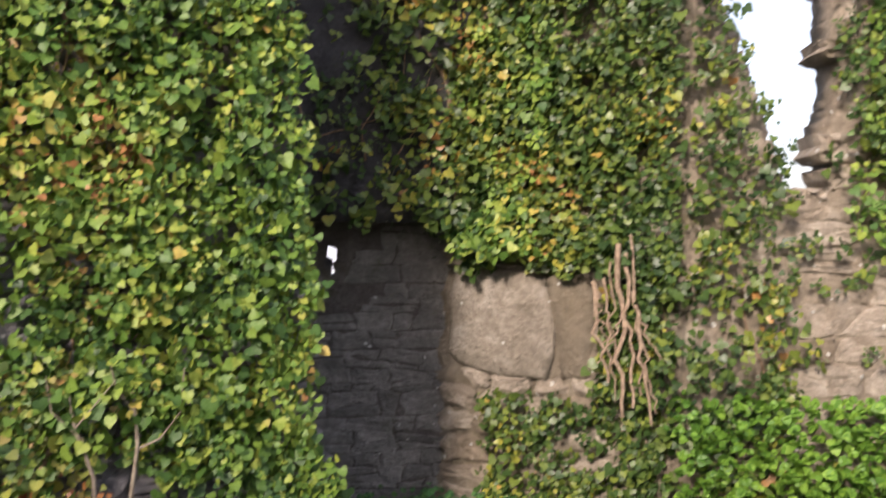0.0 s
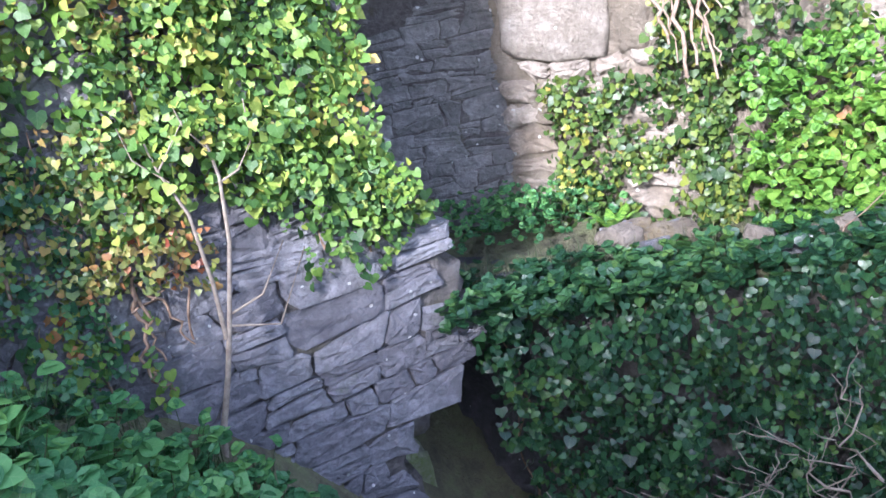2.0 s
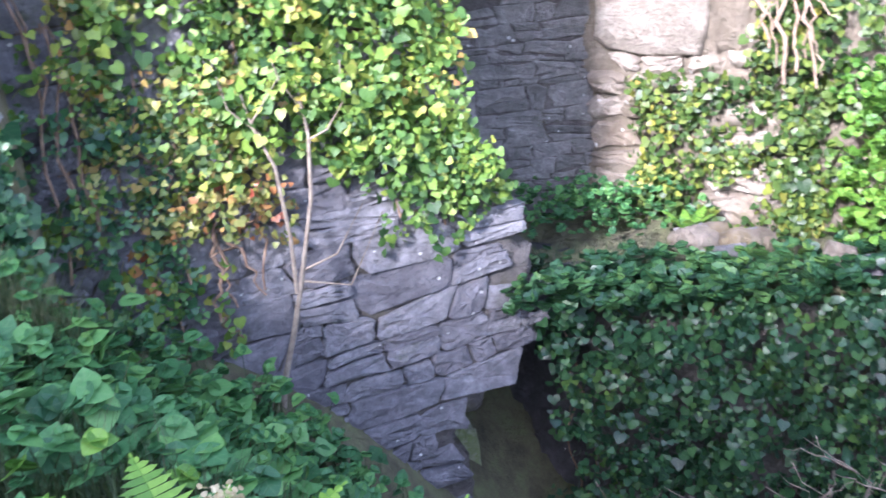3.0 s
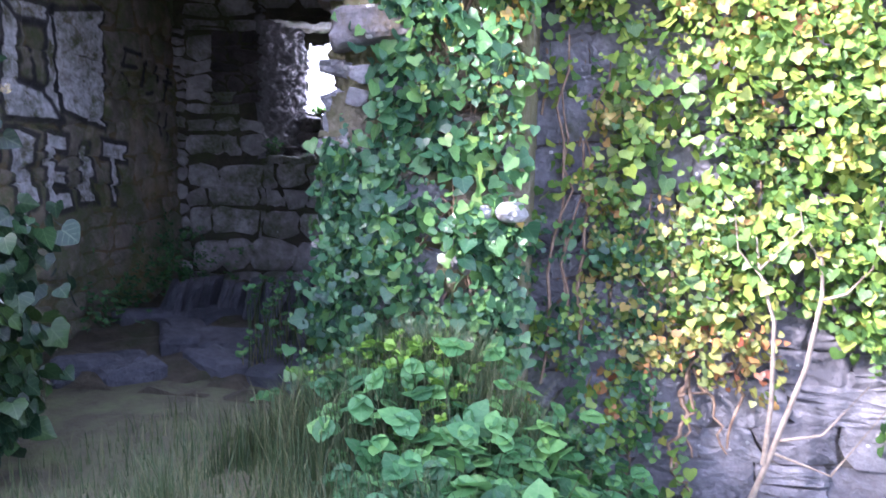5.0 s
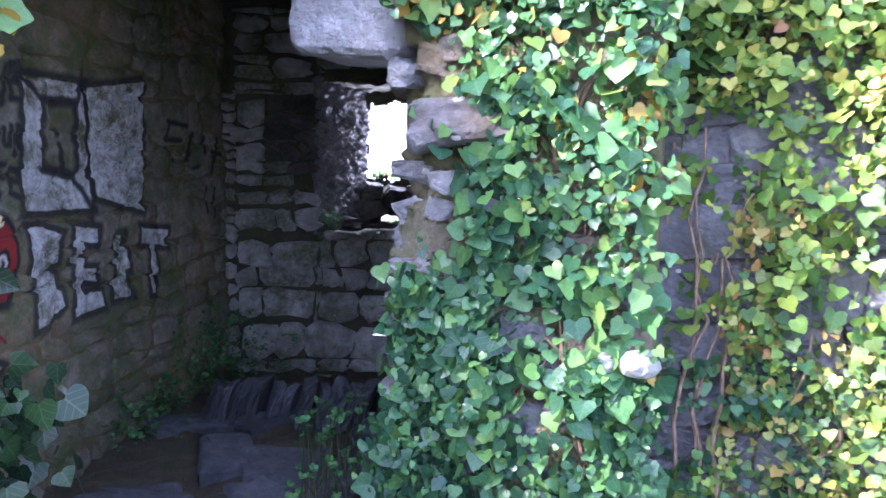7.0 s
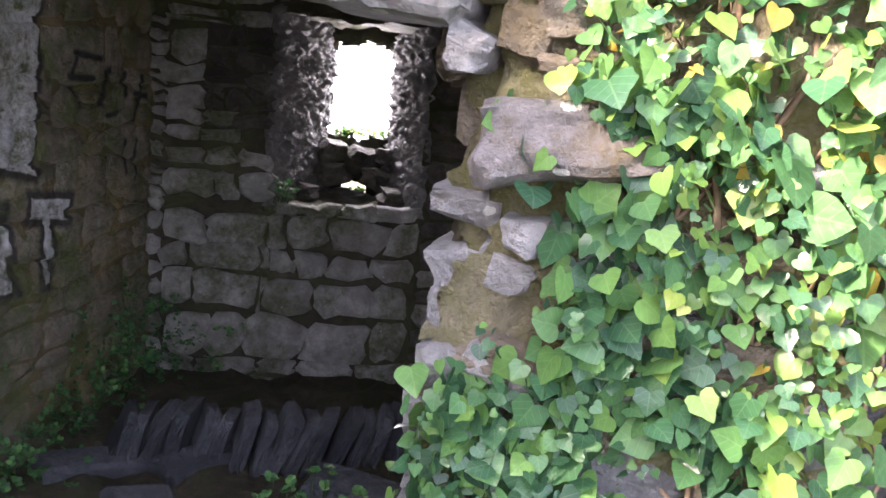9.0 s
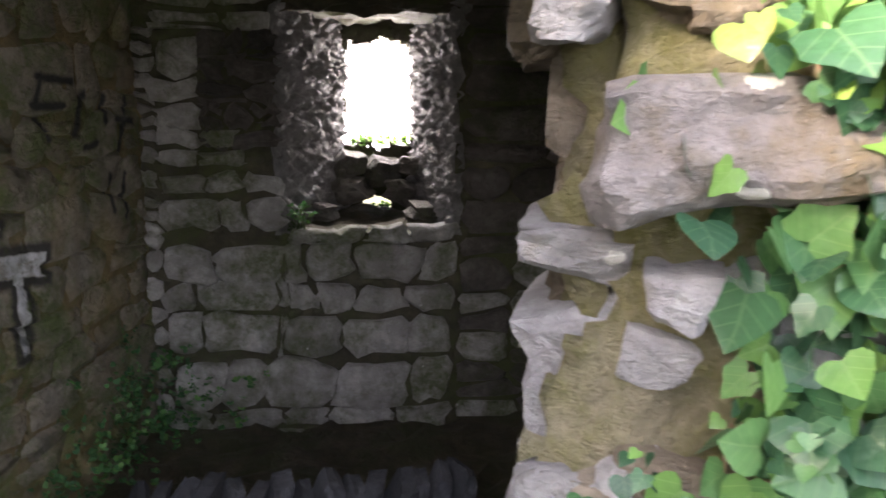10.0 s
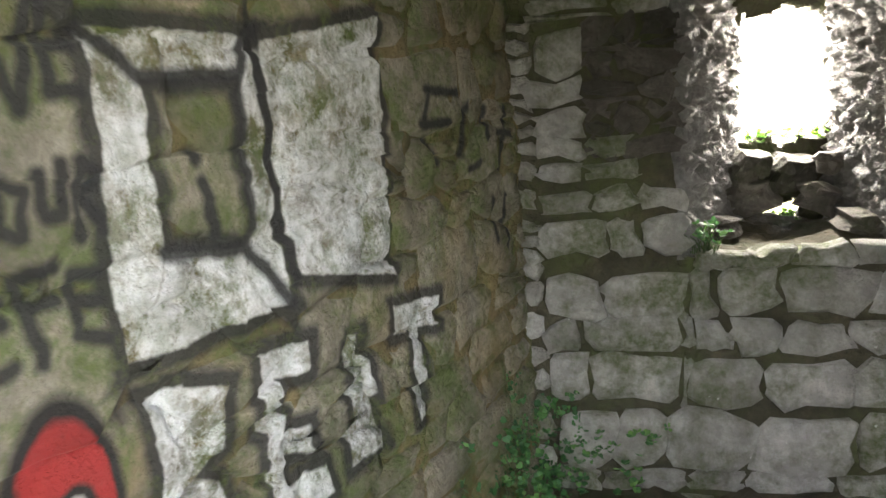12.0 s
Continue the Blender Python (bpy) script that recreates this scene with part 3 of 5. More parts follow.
class Batch:
    """Gathers many small pieces into one mesh."""
    def __init__(self):
        self.v, self.f, self.uv = [], [], []

    def add(self, verts, faces, uv=None):
        o = len(self.v)
        self.v += [tuple(p) for p in verts]
        self.f += [tuple(i + o for i in f) for f in faces]
        self.uv += uv or [(9.0, 9.0)] * len(verts)

    def place(self, shape, m):
        self.add([m @ p for p in shape[0]], shape[1], [(p.x, -p.z) for p in shape[0]])

    def mesh(self, name, material, smooth=True):
        return mesh_from(name, self.v, self.f, material, smooth, self.uv)


def leaf_shape(outline, fold=0.13, cup=0.12):
    """A leaf folded along its midrib; outline: one half, stalk to tip. It hangs along -z and faces -y."""
    mid_n = len(outline)
    verts, faces = [], []
    z0, z1 = outline[0][1], outline[-1][1]
    for side in (1, -1):
        for x, z in outline:
            verts.append(Vector((side * x, -fold * abs(x) * 0.2 + cup * (z * z) - abs(x) * fold, z)))
    c = len(verts)
    verts.append(Vector((0, 0.0, z0 * 0.45 + z1 * 0.55)))
    for i in range(mid_n - 1):
        faces.append((c, i, i + 1))
        faces.append((c, mid_n + i + 1, mid_n + i))
    return verts, faces


LOBED = leaf_shape([(0.0, 0.0), (0.13, 0.11), (0.3, 0.15), (0.47, 0.07), (0.46, -0.1), (0.5, -0.27), (0.38, -0.4), (0.25, -0.5), (0.13, -0.68), (0.0, -0.8)])
HEART = leaf_shape([(0.0, 0.0), (0.15, 0.1), (0.33, 0.11), (0.47, -0.02), (0.5, -0.2), (0.44, -0.4), (0.28, -0.58), (0.12, -0.72), (0.0, -0.8)], fold=0.1, cup=0.2)
KITE = leaf_shape([(0.0, 0.0), (0.18, 0.09), (0.38, 0.04), (0.5, -0.14), (0.42, -0.32), (0.28, -0.5), (0.13, -0.68), (0.0, -0.82)], fold=0.08, cup=-0.14)
ROUND = leaf_shape([(0.0, 0.0), (0.2, -0.06), (0.36, -0.26), (0.4, -0.5), (0.3, -0.76), (0.15, -0.9), (0.0, -0.95)], fold=0.22)
BRAMBLE = leaf_shape([(0.0, 0.0), (0.18, -0.05), (0.33, -0.17), (0.41, -0.34), (0.42, -0.5), (0.36, -0.66), (0.26, -0.8), (0.12, -0.93), (0.0, -1.03)], fold=0.1, cup=0.14)
SHAPES = [LOBED, LOBED, HEART, KITE, KITE]


def hang(r, p, normal_m, size, lift=35, spread=38):
    """The pose of a leaf that hangs on a wall at p, turned out and up by lift degrees."""
    return (Matrix.Translation(p) @ normal_m
            @ Euler((radians(-r.gauss(lift, 24)), radians(r.gauss(0, spread)), radians(r.gauss(0, spread)))).to_matrix().to_4x4()
            @ Matrix.Diagonal((size * r.uniform(0.82, 1.18), size, size * r.uniform(0.85, 1.1), 1)))


def ivy(name, frame_m, x0, x1, z0, z1, count, size, material, density=None, thick=(0.02, 0.14), seed=1, label="", near=0, near_material=None, stems=20, stem_len=(0.4, 1.1), lift=30, stem_material=None, clump=0.55):
    """Ivy over a wall: stems, a joined mass of leaves, and the nearest leaves as pieces of their own."""
    r = random.Random(seed)
    rot = frame_m.to_3x3().to_4x4()
    top = new(name)
    tagged(top, label, "ivy")
    mass, singles = Batch(), 0
    meshes = [mesh_from("leaf", s[0], s[1], near_material or material, True, [(p.x, -p.z) for p in s[0]]) for s in (LOBED, LOBED, HEART, KITE)] if near else []
    made = tries = 0
    while made < count and tries < count * 30:
        tries += 1
        x, z = r.uniform(x0, x1), r.uniform(z0, z1)
        d = 1.0 if density is None else density(x, z)
        d *= clump + (1 - clump) * sm(-0.25, 0.12, noise.noise(Vector((x * 6.5, z * 6.5, seed + 0.5))))
        if r.random() > d:
            continue
        # one shoot: leaves to either side of a wandering line, smaller towards the tip
        swell = max(0, noise.noise(Vector((x * 3, z * 3, seed)))) + 0.6 * max(0, noise.noise(Vector((x * 8, z * 8, seed))))
        depth = r.uniform(*thick) * (0.4 + 0.6 * min(1, d)) + 0.07 * swell
        grown = size[0] + (size[1] - size[0]) * r.random() ** 1.7
        a, turn = r.gauss(1.5, 0.9), r.gauss(0, 24)
        for k in range(r.randint(3, 7)):
            if made >= count or not (x0 <= x <= x1 and z0 <= z <= z1) or (density and density(x, z) < 0.03):
                break
            made += 1
            s = grown * (1 - 0.07 * k) * r.uniform(0.8, 1.2)
            side = (-1) ** k * 0.4 * s
            p = frame_m @ Vector((x - math.sin(a) * side, -depth, z + math.cos(a) * side))
            m = hang(r, p, rot @ Euler((0, 0, radians(turn))).to_matrix().to_4x4(), s, lift)
            if singles < near:
                singles += 1
                piece("leaf", r.choice(meshes), top, m)
            else:
                mass.place(r.choice(SHAPES), m)
            x, z, depth = x + math.cos(a) * s * 0.55, z + math.sin(a) * s * 0.55, max(0.01, depth + r.gauss(0.006, 0.01))
            a += r.gauss(0, 0.3)
    if mass.v:
        tagged(piece("leaf_mass", mass.mesh("leaf_mass", material), top), kind="stuff")
    wood = Batch()
    for _ in range(stems):
        x, z = r.uniform(x0, x1), r.uniform(z0, z1)
        if density and density(x, z) < 0.1:
            continue
        pts, a = [], r.uniform(1.2, 1.9)
        for k in range(9):
            pts.append(frame_m @ Vector((x, -0.012 - 0.012 * r.random(), z)))
            a += r.gauss(0, 0.25)
            s = r.uniform(*stem_len) / 9
            x, z = x + math.cos(a) * s, z + math.sin(a) * s
            if not x0 + 0.04 < x < x1 - 0.04 or (density and density(x, z) < 0.05):
                break
        if len(pts) < 3:
            continue
        wood.add(*tube(pts, r.uniform(0.004, 0.009), 0.002))
    if wood.v:
        tagged(piece("stem_mass", wood.mesh("stem_mass", stem_material or M_STEM, True), top), kind="stuff")
    return top




# far ground: bright haze is painted in as a pale base colour
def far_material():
    m, t, b = nodes_of("painted_haze_ground")
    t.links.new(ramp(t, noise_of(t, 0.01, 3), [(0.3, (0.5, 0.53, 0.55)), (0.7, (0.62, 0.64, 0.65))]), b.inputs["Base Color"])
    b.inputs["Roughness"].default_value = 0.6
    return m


M_FAR = far_material()

# ---- the ground ----
def build_ground():
    xs = [-1500, -200, -50, -14] + [-8 + 0.16 * i for i in range(101)] + [14, 50, 200, 1500]
    ys = [-1500, -200, -50, -14] + [-6 + 0.16 * i for i in range(101)] + [14, 50, 200, 1500]
    verts = [(x, y, ground_z(x, y) if abs(x) < 15 and abs(y) < 15 else 0.0) for y in ys for x in xs]
    n = len(xs)
    faces = [(j * n + i, j * n + i + 1, (j + 1) * n + i + 1, (j + 1) * n + i) for j in range(len(ys) - 1) for i in range(n - 1)]
    me = mesh_from("ground", verts, faces, M_SOIL, True)
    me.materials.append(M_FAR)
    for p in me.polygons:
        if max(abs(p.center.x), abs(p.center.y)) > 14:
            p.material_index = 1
    ob = new("ground", me)
    return tagged(ob, "dark earthy bank overgrown with weeds", "ground", kind="structure")


build_ground()

# ---- the facade ----
F_W1 = along(at(0, 0.40), at(1, 0.40))
F_PIER = along(at(0, 0), at(1, 0))
F_LEFT = along(at(-1.62, 0), at(-1.88, 2.0))
F_END = along(at(-1.85, 2.05), at(-0.83, 2.40))
F_WING = along(at(-2.3, -0.9), at(-0.95, -0.9))


def w1_edge(z):
    """Where the ruined facade ends over the gully: a broken arch haunch below, a ragged edge above."""
    if z > 1.1:
        return 2.52 - 0.07 * (z - 1.1)
    if z > -0.4:
        return 2.52 + 0.4 * sm(0.9, -0.38, z) if z < 0.9 else 2.52
    if z > -0.88:
        return 2.93 - 0.53 * ((-0.4 - z) / 0.48) ** 1.1
    return 2.4 + 0.04 * math.sin(z * 9)


facade = slab("wall_facade", F_W1, 0.66, 3.1, -2.4, 3.6, 0.9, M_MORTAR_OUT, keep=lambda x, z: x < w1_edge(z), step=0.06, rough=0.03, label="ruined grey limestone wall overgrown with ivy")
masonry(facade, M_GREY, 0.72, 2.98, -1.9, 1.9, (0.08, 0.21), (0.12, 0.42), proud=0.036, depth=0.12, keep=lambda x, z, w, h: x + w * 0.3 < w1_edge(z) + 0.03, seed=3, joint=0.005, slope=0.06, wave=0.42, jag=0.012, corner=0.16, bevel=0.006, rough=0.009)

pier = slab("wall_pier", F_PIER, -0.34, 0.74, -0.3, 3.2, 0.75, M_EARTH,
            keep=lambda x, z: x > (0.055 * sm(1.35, 1.5, z) - 0.03 * sm(1.42, 1.3, z) + 0.04 * noise.noise(Vector((0, z * 6, 0))) if z < 1.93 else -0.3), step=0.025, rough=0.05, scale=9, label="broken doorway pier of rubble stone under ivy")
M_PAINT_STONE = painted("painted_stone", "stone", F_LEFT.translation, F_LEFT.col[0].to_3d())
M_PAINT_MORTAR = painted("painted_mortar", "mortar", F_LEFT.translation, F_LEFT.col[0].to_3d())
left_wall = slab("wall_left", F_LEFT, -0.62, 2.25, -0.2, 2.6, 0.6, M_PAINT_MORTAR, step=0.03, rough=0.022, scale=9, label="rubble stone chamber wall sprayed with graffiti")
end_wall = slab("wall_end", F_END, -0.1, 2.3, -0.2, 2.6, 0.12, M_MORTAR_END, keep=lambda x, z: not (0.52 < x < 1.26 and 1.03 < z < 2.02), step=0.06, rough=0.02, label="rubble stone end wall with a window recess")


courses(end_wall, M_INNER, [
    (1.70, 1.88, 0.04, 0.21), (1.6, 1.7, 0.0, 0.2), (1.5, 1.6, 0.03, 0.21), (1.43, 1.5, 0.03, 0.2, 0.34), (1.36, 1.43, 0.03, 0.19, 0.38), (1.24, 1.33, 0.03, 0.21, 0.37, 0.53),
    (1.08, 1.22, 0.02, 0.26, 0.37, 0.54), (0.86, 1.03, 0.03, 0.23, 0.53, 0.62, 0.82, 1.12, 1.27), (0.73, 0.855, 0.02, 0.16, 0.5, 0.54, 0.66, 0.83, 1.05, 1.25),
    (0.53, 0.715, 0.02, 0.17, 0.49, 0.52, 0.77, 1.06, 1.25), (0.29, 0.5, 0.05, 0.26, 0.44, 0.74, 1.07, 1.25), (0.18, 0.27, 0.0, 0.2, 0.5, 0.7, 1.0, 1.25),
    (1.03, 1.1, 0.54, 0.7, 0.88, 1.06, 1.27), (0.03, 0.17, 0.0, 0.28, 0.6, 0.92, 1.25)], proud=0.05, depth=0.1, seed=11, joint=0.008)
# sooty stone beside the window; also the painted shade at the wall's right end
M_SOOT_SHADE = stone_material("sooty_and_shaded_rubble", (0.045, 0.04, 0.035), (0.13, 0.115, 0.1), (0.24, 0.215, 0.19), moss=(0.05, 0.06, 0.025), moss_amount=0.48, lichen=0.05)
S_SOOT = stone_set(M_SOOT_SHADE, 12, 6, ragged=0.26, bulge=0.2, square=1.8)
R_IN = {"joint": 0.016, "corner": 0.28, "bevel": 0.02, "smooth": True}
masonry(end_wall, M_INNER, 0.02, 0.5, 1.88, 2.4, (0.09, 0.15), (0.14, 0.3), proud=0.03, seed=13, **R_IN)
masonry(end_wall, M_INNER, -0.08, 0.04, 0.25, 1.9, (0.07, 0.14), (0.06, 0.12), proud=0.02, seed=17, **R_IN)
masonry(end_wall, M_SOOT_SHADE, 0.2, 0.53, 1.44, 1.9, (0.05, 0.11), (0.06, 0.17), proud=0.03, seed=16, wave=0.6, jag=0.02, corner=0.4)
# right of the window the dark stone stands in for shade
masonry(end_wall, [M_INNER, M_SOOT_SHADE], 1.27, 2.05, 0.2, 1.06, (0.1, 0.2), (0.14, 0.34), proud=0.045, seed=14, **R_IN)
masonry(end_wall, M_SOOT_SHADE, 1.28, 2.05, 1.06, 2.4, (0.09, 0.17), (0.16, 0.36), proud=0.035, seed=19, **R_IN)
masonry(end_wall, M_INNER, 0.5, 1.28, 2.04, 2.4, (0.09, 0.15), (0.2, 0.4), proud=0.03, seed=15, **R_IN)
masonry(left_wall, M_PAINT_STONE, -0.6, 2.04, 0.15, 2.5, (0.1, 0.24), (0.1, 0.36), proud=0.021, depth=0.1, seed=12, joint=0.009, slope=-0.03, wave=0.55, jag=0.018, corner=0.3, bevel=0.014, smooth=True)


def end_at(x, y):
    p = F_END @ Vector((x, y, 0))
    return (p.x, p.y)


slab("wall_splay_1", along(end_at(0.52, 0.0), end_at(0.77, 0.785)), 0, 0.82, 0.95, 2.1, 0.3, M_RENDER, step=0.016, rough=0.06, scale=34, label="rough rendered side of the window recess")
slab("wall_splay_2", along(end_at(1.12, 0.785), end_at(1.26, 0.0)), 0, 0.8, 0.95, 2.1, 0.3, M_RENDER, step=0.016, rough=0.06, scale=34, label="rough rendered side of the window recess")
F_OUT = F_END @ Matrix.Translation((0, 0.785, 0))


def window_keep(x, z):
    jag = 0.035 * noise.noise(Vector((x * 11, z * 11, 4))) + 0.02 * noise.noise(Vector((x * 30, z * 30, 9)))
    if 0.77 + jag < x < 1.12 + jag and 1.36 + jag * 2 < z < 1.87 + jag + (0.03 if 0.9 < x < 1.05 else 0):
        return False
    return not (0.87 < x < 1.01 and 1.02 + jag < z < 1.11 + jag)


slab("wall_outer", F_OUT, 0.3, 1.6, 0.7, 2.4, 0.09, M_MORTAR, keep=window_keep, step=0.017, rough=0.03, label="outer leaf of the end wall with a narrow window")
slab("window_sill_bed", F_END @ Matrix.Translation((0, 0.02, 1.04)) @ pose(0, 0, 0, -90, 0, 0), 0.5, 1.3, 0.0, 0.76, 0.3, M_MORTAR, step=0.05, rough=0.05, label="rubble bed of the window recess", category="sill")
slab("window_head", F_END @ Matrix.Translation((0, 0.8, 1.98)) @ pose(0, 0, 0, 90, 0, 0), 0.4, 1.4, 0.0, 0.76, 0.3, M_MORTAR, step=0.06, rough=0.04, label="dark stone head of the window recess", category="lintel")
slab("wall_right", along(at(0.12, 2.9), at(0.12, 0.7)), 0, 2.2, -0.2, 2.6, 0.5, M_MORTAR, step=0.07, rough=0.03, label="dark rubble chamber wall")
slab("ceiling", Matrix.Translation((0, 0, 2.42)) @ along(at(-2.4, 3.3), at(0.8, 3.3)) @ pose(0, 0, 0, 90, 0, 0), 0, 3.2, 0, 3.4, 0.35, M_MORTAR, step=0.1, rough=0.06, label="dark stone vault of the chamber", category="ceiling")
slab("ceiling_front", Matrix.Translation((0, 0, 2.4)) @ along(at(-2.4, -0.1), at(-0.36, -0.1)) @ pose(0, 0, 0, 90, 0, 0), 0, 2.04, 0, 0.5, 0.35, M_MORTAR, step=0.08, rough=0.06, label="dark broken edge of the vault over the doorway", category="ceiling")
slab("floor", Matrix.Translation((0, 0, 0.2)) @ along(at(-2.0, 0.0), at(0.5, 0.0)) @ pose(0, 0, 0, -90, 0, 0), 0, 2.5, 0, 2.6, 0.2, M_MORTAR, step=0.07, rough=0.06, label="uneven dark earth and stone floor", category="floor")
wing = slab("wall_wing", F_WING, 0, 1.3, -0.3, 2.6, 0.28, M_MORTAR_OUT, step=0.07, rough=0.04, label="short ruined wall beside the doorway under ivy")

# ---- the ruin over the gully ----
F_SLOT = along((-1.4, 5.2), (0.0, 5.25))
F_UP = along((-1.1, 4.75), (0.1, 5.0))
F_R1 = along((0.0, 5.25), (1.25, 4.5))
F_R2 = along((1.25, 4.5), (4.2, 4.4))
F_LOW = along((-0.1, 4.15), (3.6, 3.55))
slot = slab("wall_slot", F_SLOT, -0.3, 1.5, -1.9, 3.6, 0.5, M_MORTAR_OUT, keep=lambda x, z: not (z < -0.9 and x < 0.85) and not (0.65 < x < 0.73 and 1.28 < z < 1.53), step=0.07, rough=0.008, label="grey stone back of the recess")
M_SHADED = stone_material("shaded_grey_stone", (0.14, 0.134, 0.124), (0.28, 0.27, 0.252), (0.43, 0.418, 0.39), lichen=0.2, moss_amount=0.4)
masonry(slot, M_SHADED, 0.0, 1.45, -0.3, 1.62, (0.045, 0.14), (0.08, 0.32), proud=0.011, depth=0.08, seed=21, joint=0.004, slope=0.02, wave=0.5, corner=0.12, bevel=0.007, rough=0.006, keep=lambda x, z, w, h: not (0.56 < x + w / 2 and x - w / 2 < 0.78 and z > 1.1))
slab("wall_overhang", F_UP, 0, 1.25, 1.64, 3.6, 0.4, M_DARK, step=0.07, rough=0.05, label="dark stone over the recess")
M_FACE = stone_material("pale_limestone_face", (0.2, 0.165, 0.115), (0.37, 0.32, 0.255), (0.53, 0.485, 0.43), moss=(0.26, 0.21, 0.1), moss_amount=0.4, lichen=0.2)
right1 = slab("wall_return", F_R1, -0.05, 1.5, -0.6, 3.6, 0.6, M_FACE, step=0.03, rough=0.035, label="sunlit warm limestone return wall")
S_WARM = stone_set(M_WARM, 12, 4, ragged=0.18, bulge=0.1, square=2.2)
masonry(right1, M_WARM, 0.0, 1.45, -0.3, 0.75, (0.1, 0.24), (0.14, 0.42), proud=0.04, depth=0.12, seed=22, joint=0.014, wave=0.5, jag=0.02, corner=0.3, bevel=0.02, rough=0.015, skip=0.12)
masonry(right1, M_WARM, 0.0, 1.45, 1.42, 1.8, (0.1, 0.2), (0.14, 0.4), proud=0.03, depth=0.12, seed=27, joint=0.014, wave=0.4, jag=0.02, corner=0.3)
masonry(right1, M_FACE, 0.06, 1.0, 0.75, 1.42, (0.6, 0.67), (0.5, 0.9), proud=0.05, depth=0.14, seed=28, joint=0.003, wave=0.06, jag=0.03, corner=0.2, bevel=0.02, rough=0.012, smooth=True, split=0.0)


def right_top(x):
    """The broken top of the far wall, with a gap to the sky."""
    if x < 0.2:
        return 3.6
    if x < 0.6:
        return 2.9 - 2.6 * (x - 0.2)
    return 1.86 if x < 0.76 else 3.6


def far_keep(x, z):
    jag = 0.05 * noise.noise(Vector((x * 5, z * 5, 2))) + 0.02 * noise.noise(Vector((x * 17, z * 17, 2)))
    if 0.6 < x < 0.95 and z > 1.86 + jag:
        return x > 0.84 + 0.09 * noise.noise(Vector((0.3, z * 3.4, 7)))
    return z < right_top(x) + jag


right2 = slab("wall_far", F_R2, 0, 2.95, -0.8, 3.6, 0.3, M_WARM, keep=far_keep, step=0.03, rough=0.03, label="ruined limestone wall with a gap to the sky")
low = slab("wall_low", F_LOW, 0, 3.6, -2.4, -0.42, 0.35, M_MORTAR_OUT, step=0.08, rough=0.05, label="low wall smothered in shaded ivy")
slab("ledge", Matrix.Translation((0, 0, -0.28)) @ along((-0.62, 4.2), (3.6, 3.6)) @ pose(0, 0, 0, -90, 0, 0), 0, 4.3, 0, 1.25, 0.22, M_SOIL, step=0.08, rough=0.09, label="earthy ledge with weeds", category="ledge")
masonry(right2, M_WARM, 0.6, 1.8, 0.3, 1.86, (0.1, 0.22), (0.18, 0.45), proud=0.018, depth=0.1, seed=23, joint=0.01, wave=0.4)

for x, z, w, h in [(0.9, 2.64, 0.28, 0.12), (0.9, 2.1, 0.3, 0.18), (0.92, 1.93, 0.24, 0.14), (0.96, 2.85, 0.2, 0.2), (0.98, 2.4, 0.16, 0.22), (0.7, 1.82, 0.24, 0.1)]:
    set_stone(right2, random.Random(x), S_WARM[int(x * 50) % 10], x, z, w, h, 0.3, 0.02, 0.0, 5)

# added wall, coloured dark in place of the black depth under the arch
slab("wall_arch", along((-0.08, 4.25), (-0.76, 4.75)) @ pose(0, 0, 0, 0, 0, 180) @ Matrix.Translation((-0.84, 0, 0)), -0.1, 0.84, -2.4, -0.3, 0.25, M_DARK, step=0.05, rough=0.08, label="added dark wall standing in for the shade under the broken arch")

# added stone; its pale colour gives the lit patch beyond the arch
M_MOSSY = stone_material("lit_mossy_stone", (0.2, 0.2, 0.13), (0.42, 0.43, 0.3), (0.58, 0.58, 0.46), moss=(0.17, 0.22, 0.06), moss_amount=0.56, lichen=0.1)
rock = new("mossy_rock", block_mesh(351, M_MOSSY, 6, 0.08, 0.3))
rock.matrix_world = Matrix.Translation((-0.86, 4.12, -1.42)) @ pose(0, 0, 0, 4, -6, 20) @ Matrix.Diagonal((0.15, 0.2, 0.6, 1))
tagged(rock, "added pale mossy stone standing in for the lit patch beyond the arch", "stone")

# ---- the doorway's big stones ----
M_PALE = stone_material("pale_quartz_stone", (0.26, 0.25, 0.25), (0.44, 0.43, 0.435), (0.6, 0.595, 0.6), moss=(0.22, 0.17, 0.09), moss_amount=0.38, lichen=0.22)
B_PALE = [block_mesh(200 + i, M_PALE, 4, 0.09, 0.35) for i in range(7)]
jr = random.Random(5)
M_WHITE = stone_material("white_quartz", (0.45, 0.44, 0.42), (0.66, 0.65, 0.63), (0.8, 0.79, 0.78), moss=(0.4, 0.34, 0.22), moss_amount=0.3, lichen=0.1)
B_WHITE = [pebble_mesh(240 + i * 7, M_WHITE) for i in range(3)]
for x, y, z, w, d, h in [(0.015, 0.02, 1.56, 0.15, 0.25, 0.065), (0.14, -0.08, 1.535, 0.075, 0.14, 0.06), (0.022, 0.05, 1.425, 0.14, 0.25, 0.12), (0.125, -0.03, 1.445, 0.09, 0.16, 0.065),
                         (-0.022, 0.03, 1.35, 0.045, 0.12, 0.085), (-0.01, 0.0, 1.12, 0.12, 0.25, 0.08), (0.05, -0.02, 0.98, 0.18, 0.3, 0.1), (0.03, -0.02, 0.84, 0.2, 0.3, 0.13), (0.06, -0.02, 0.67, 0.2, 0.3, 0.13)]:
    set_stone(pier, jr, jr.choice(B_PALE), x, z, w, h, d, 0.0, 0.0, 9, y)
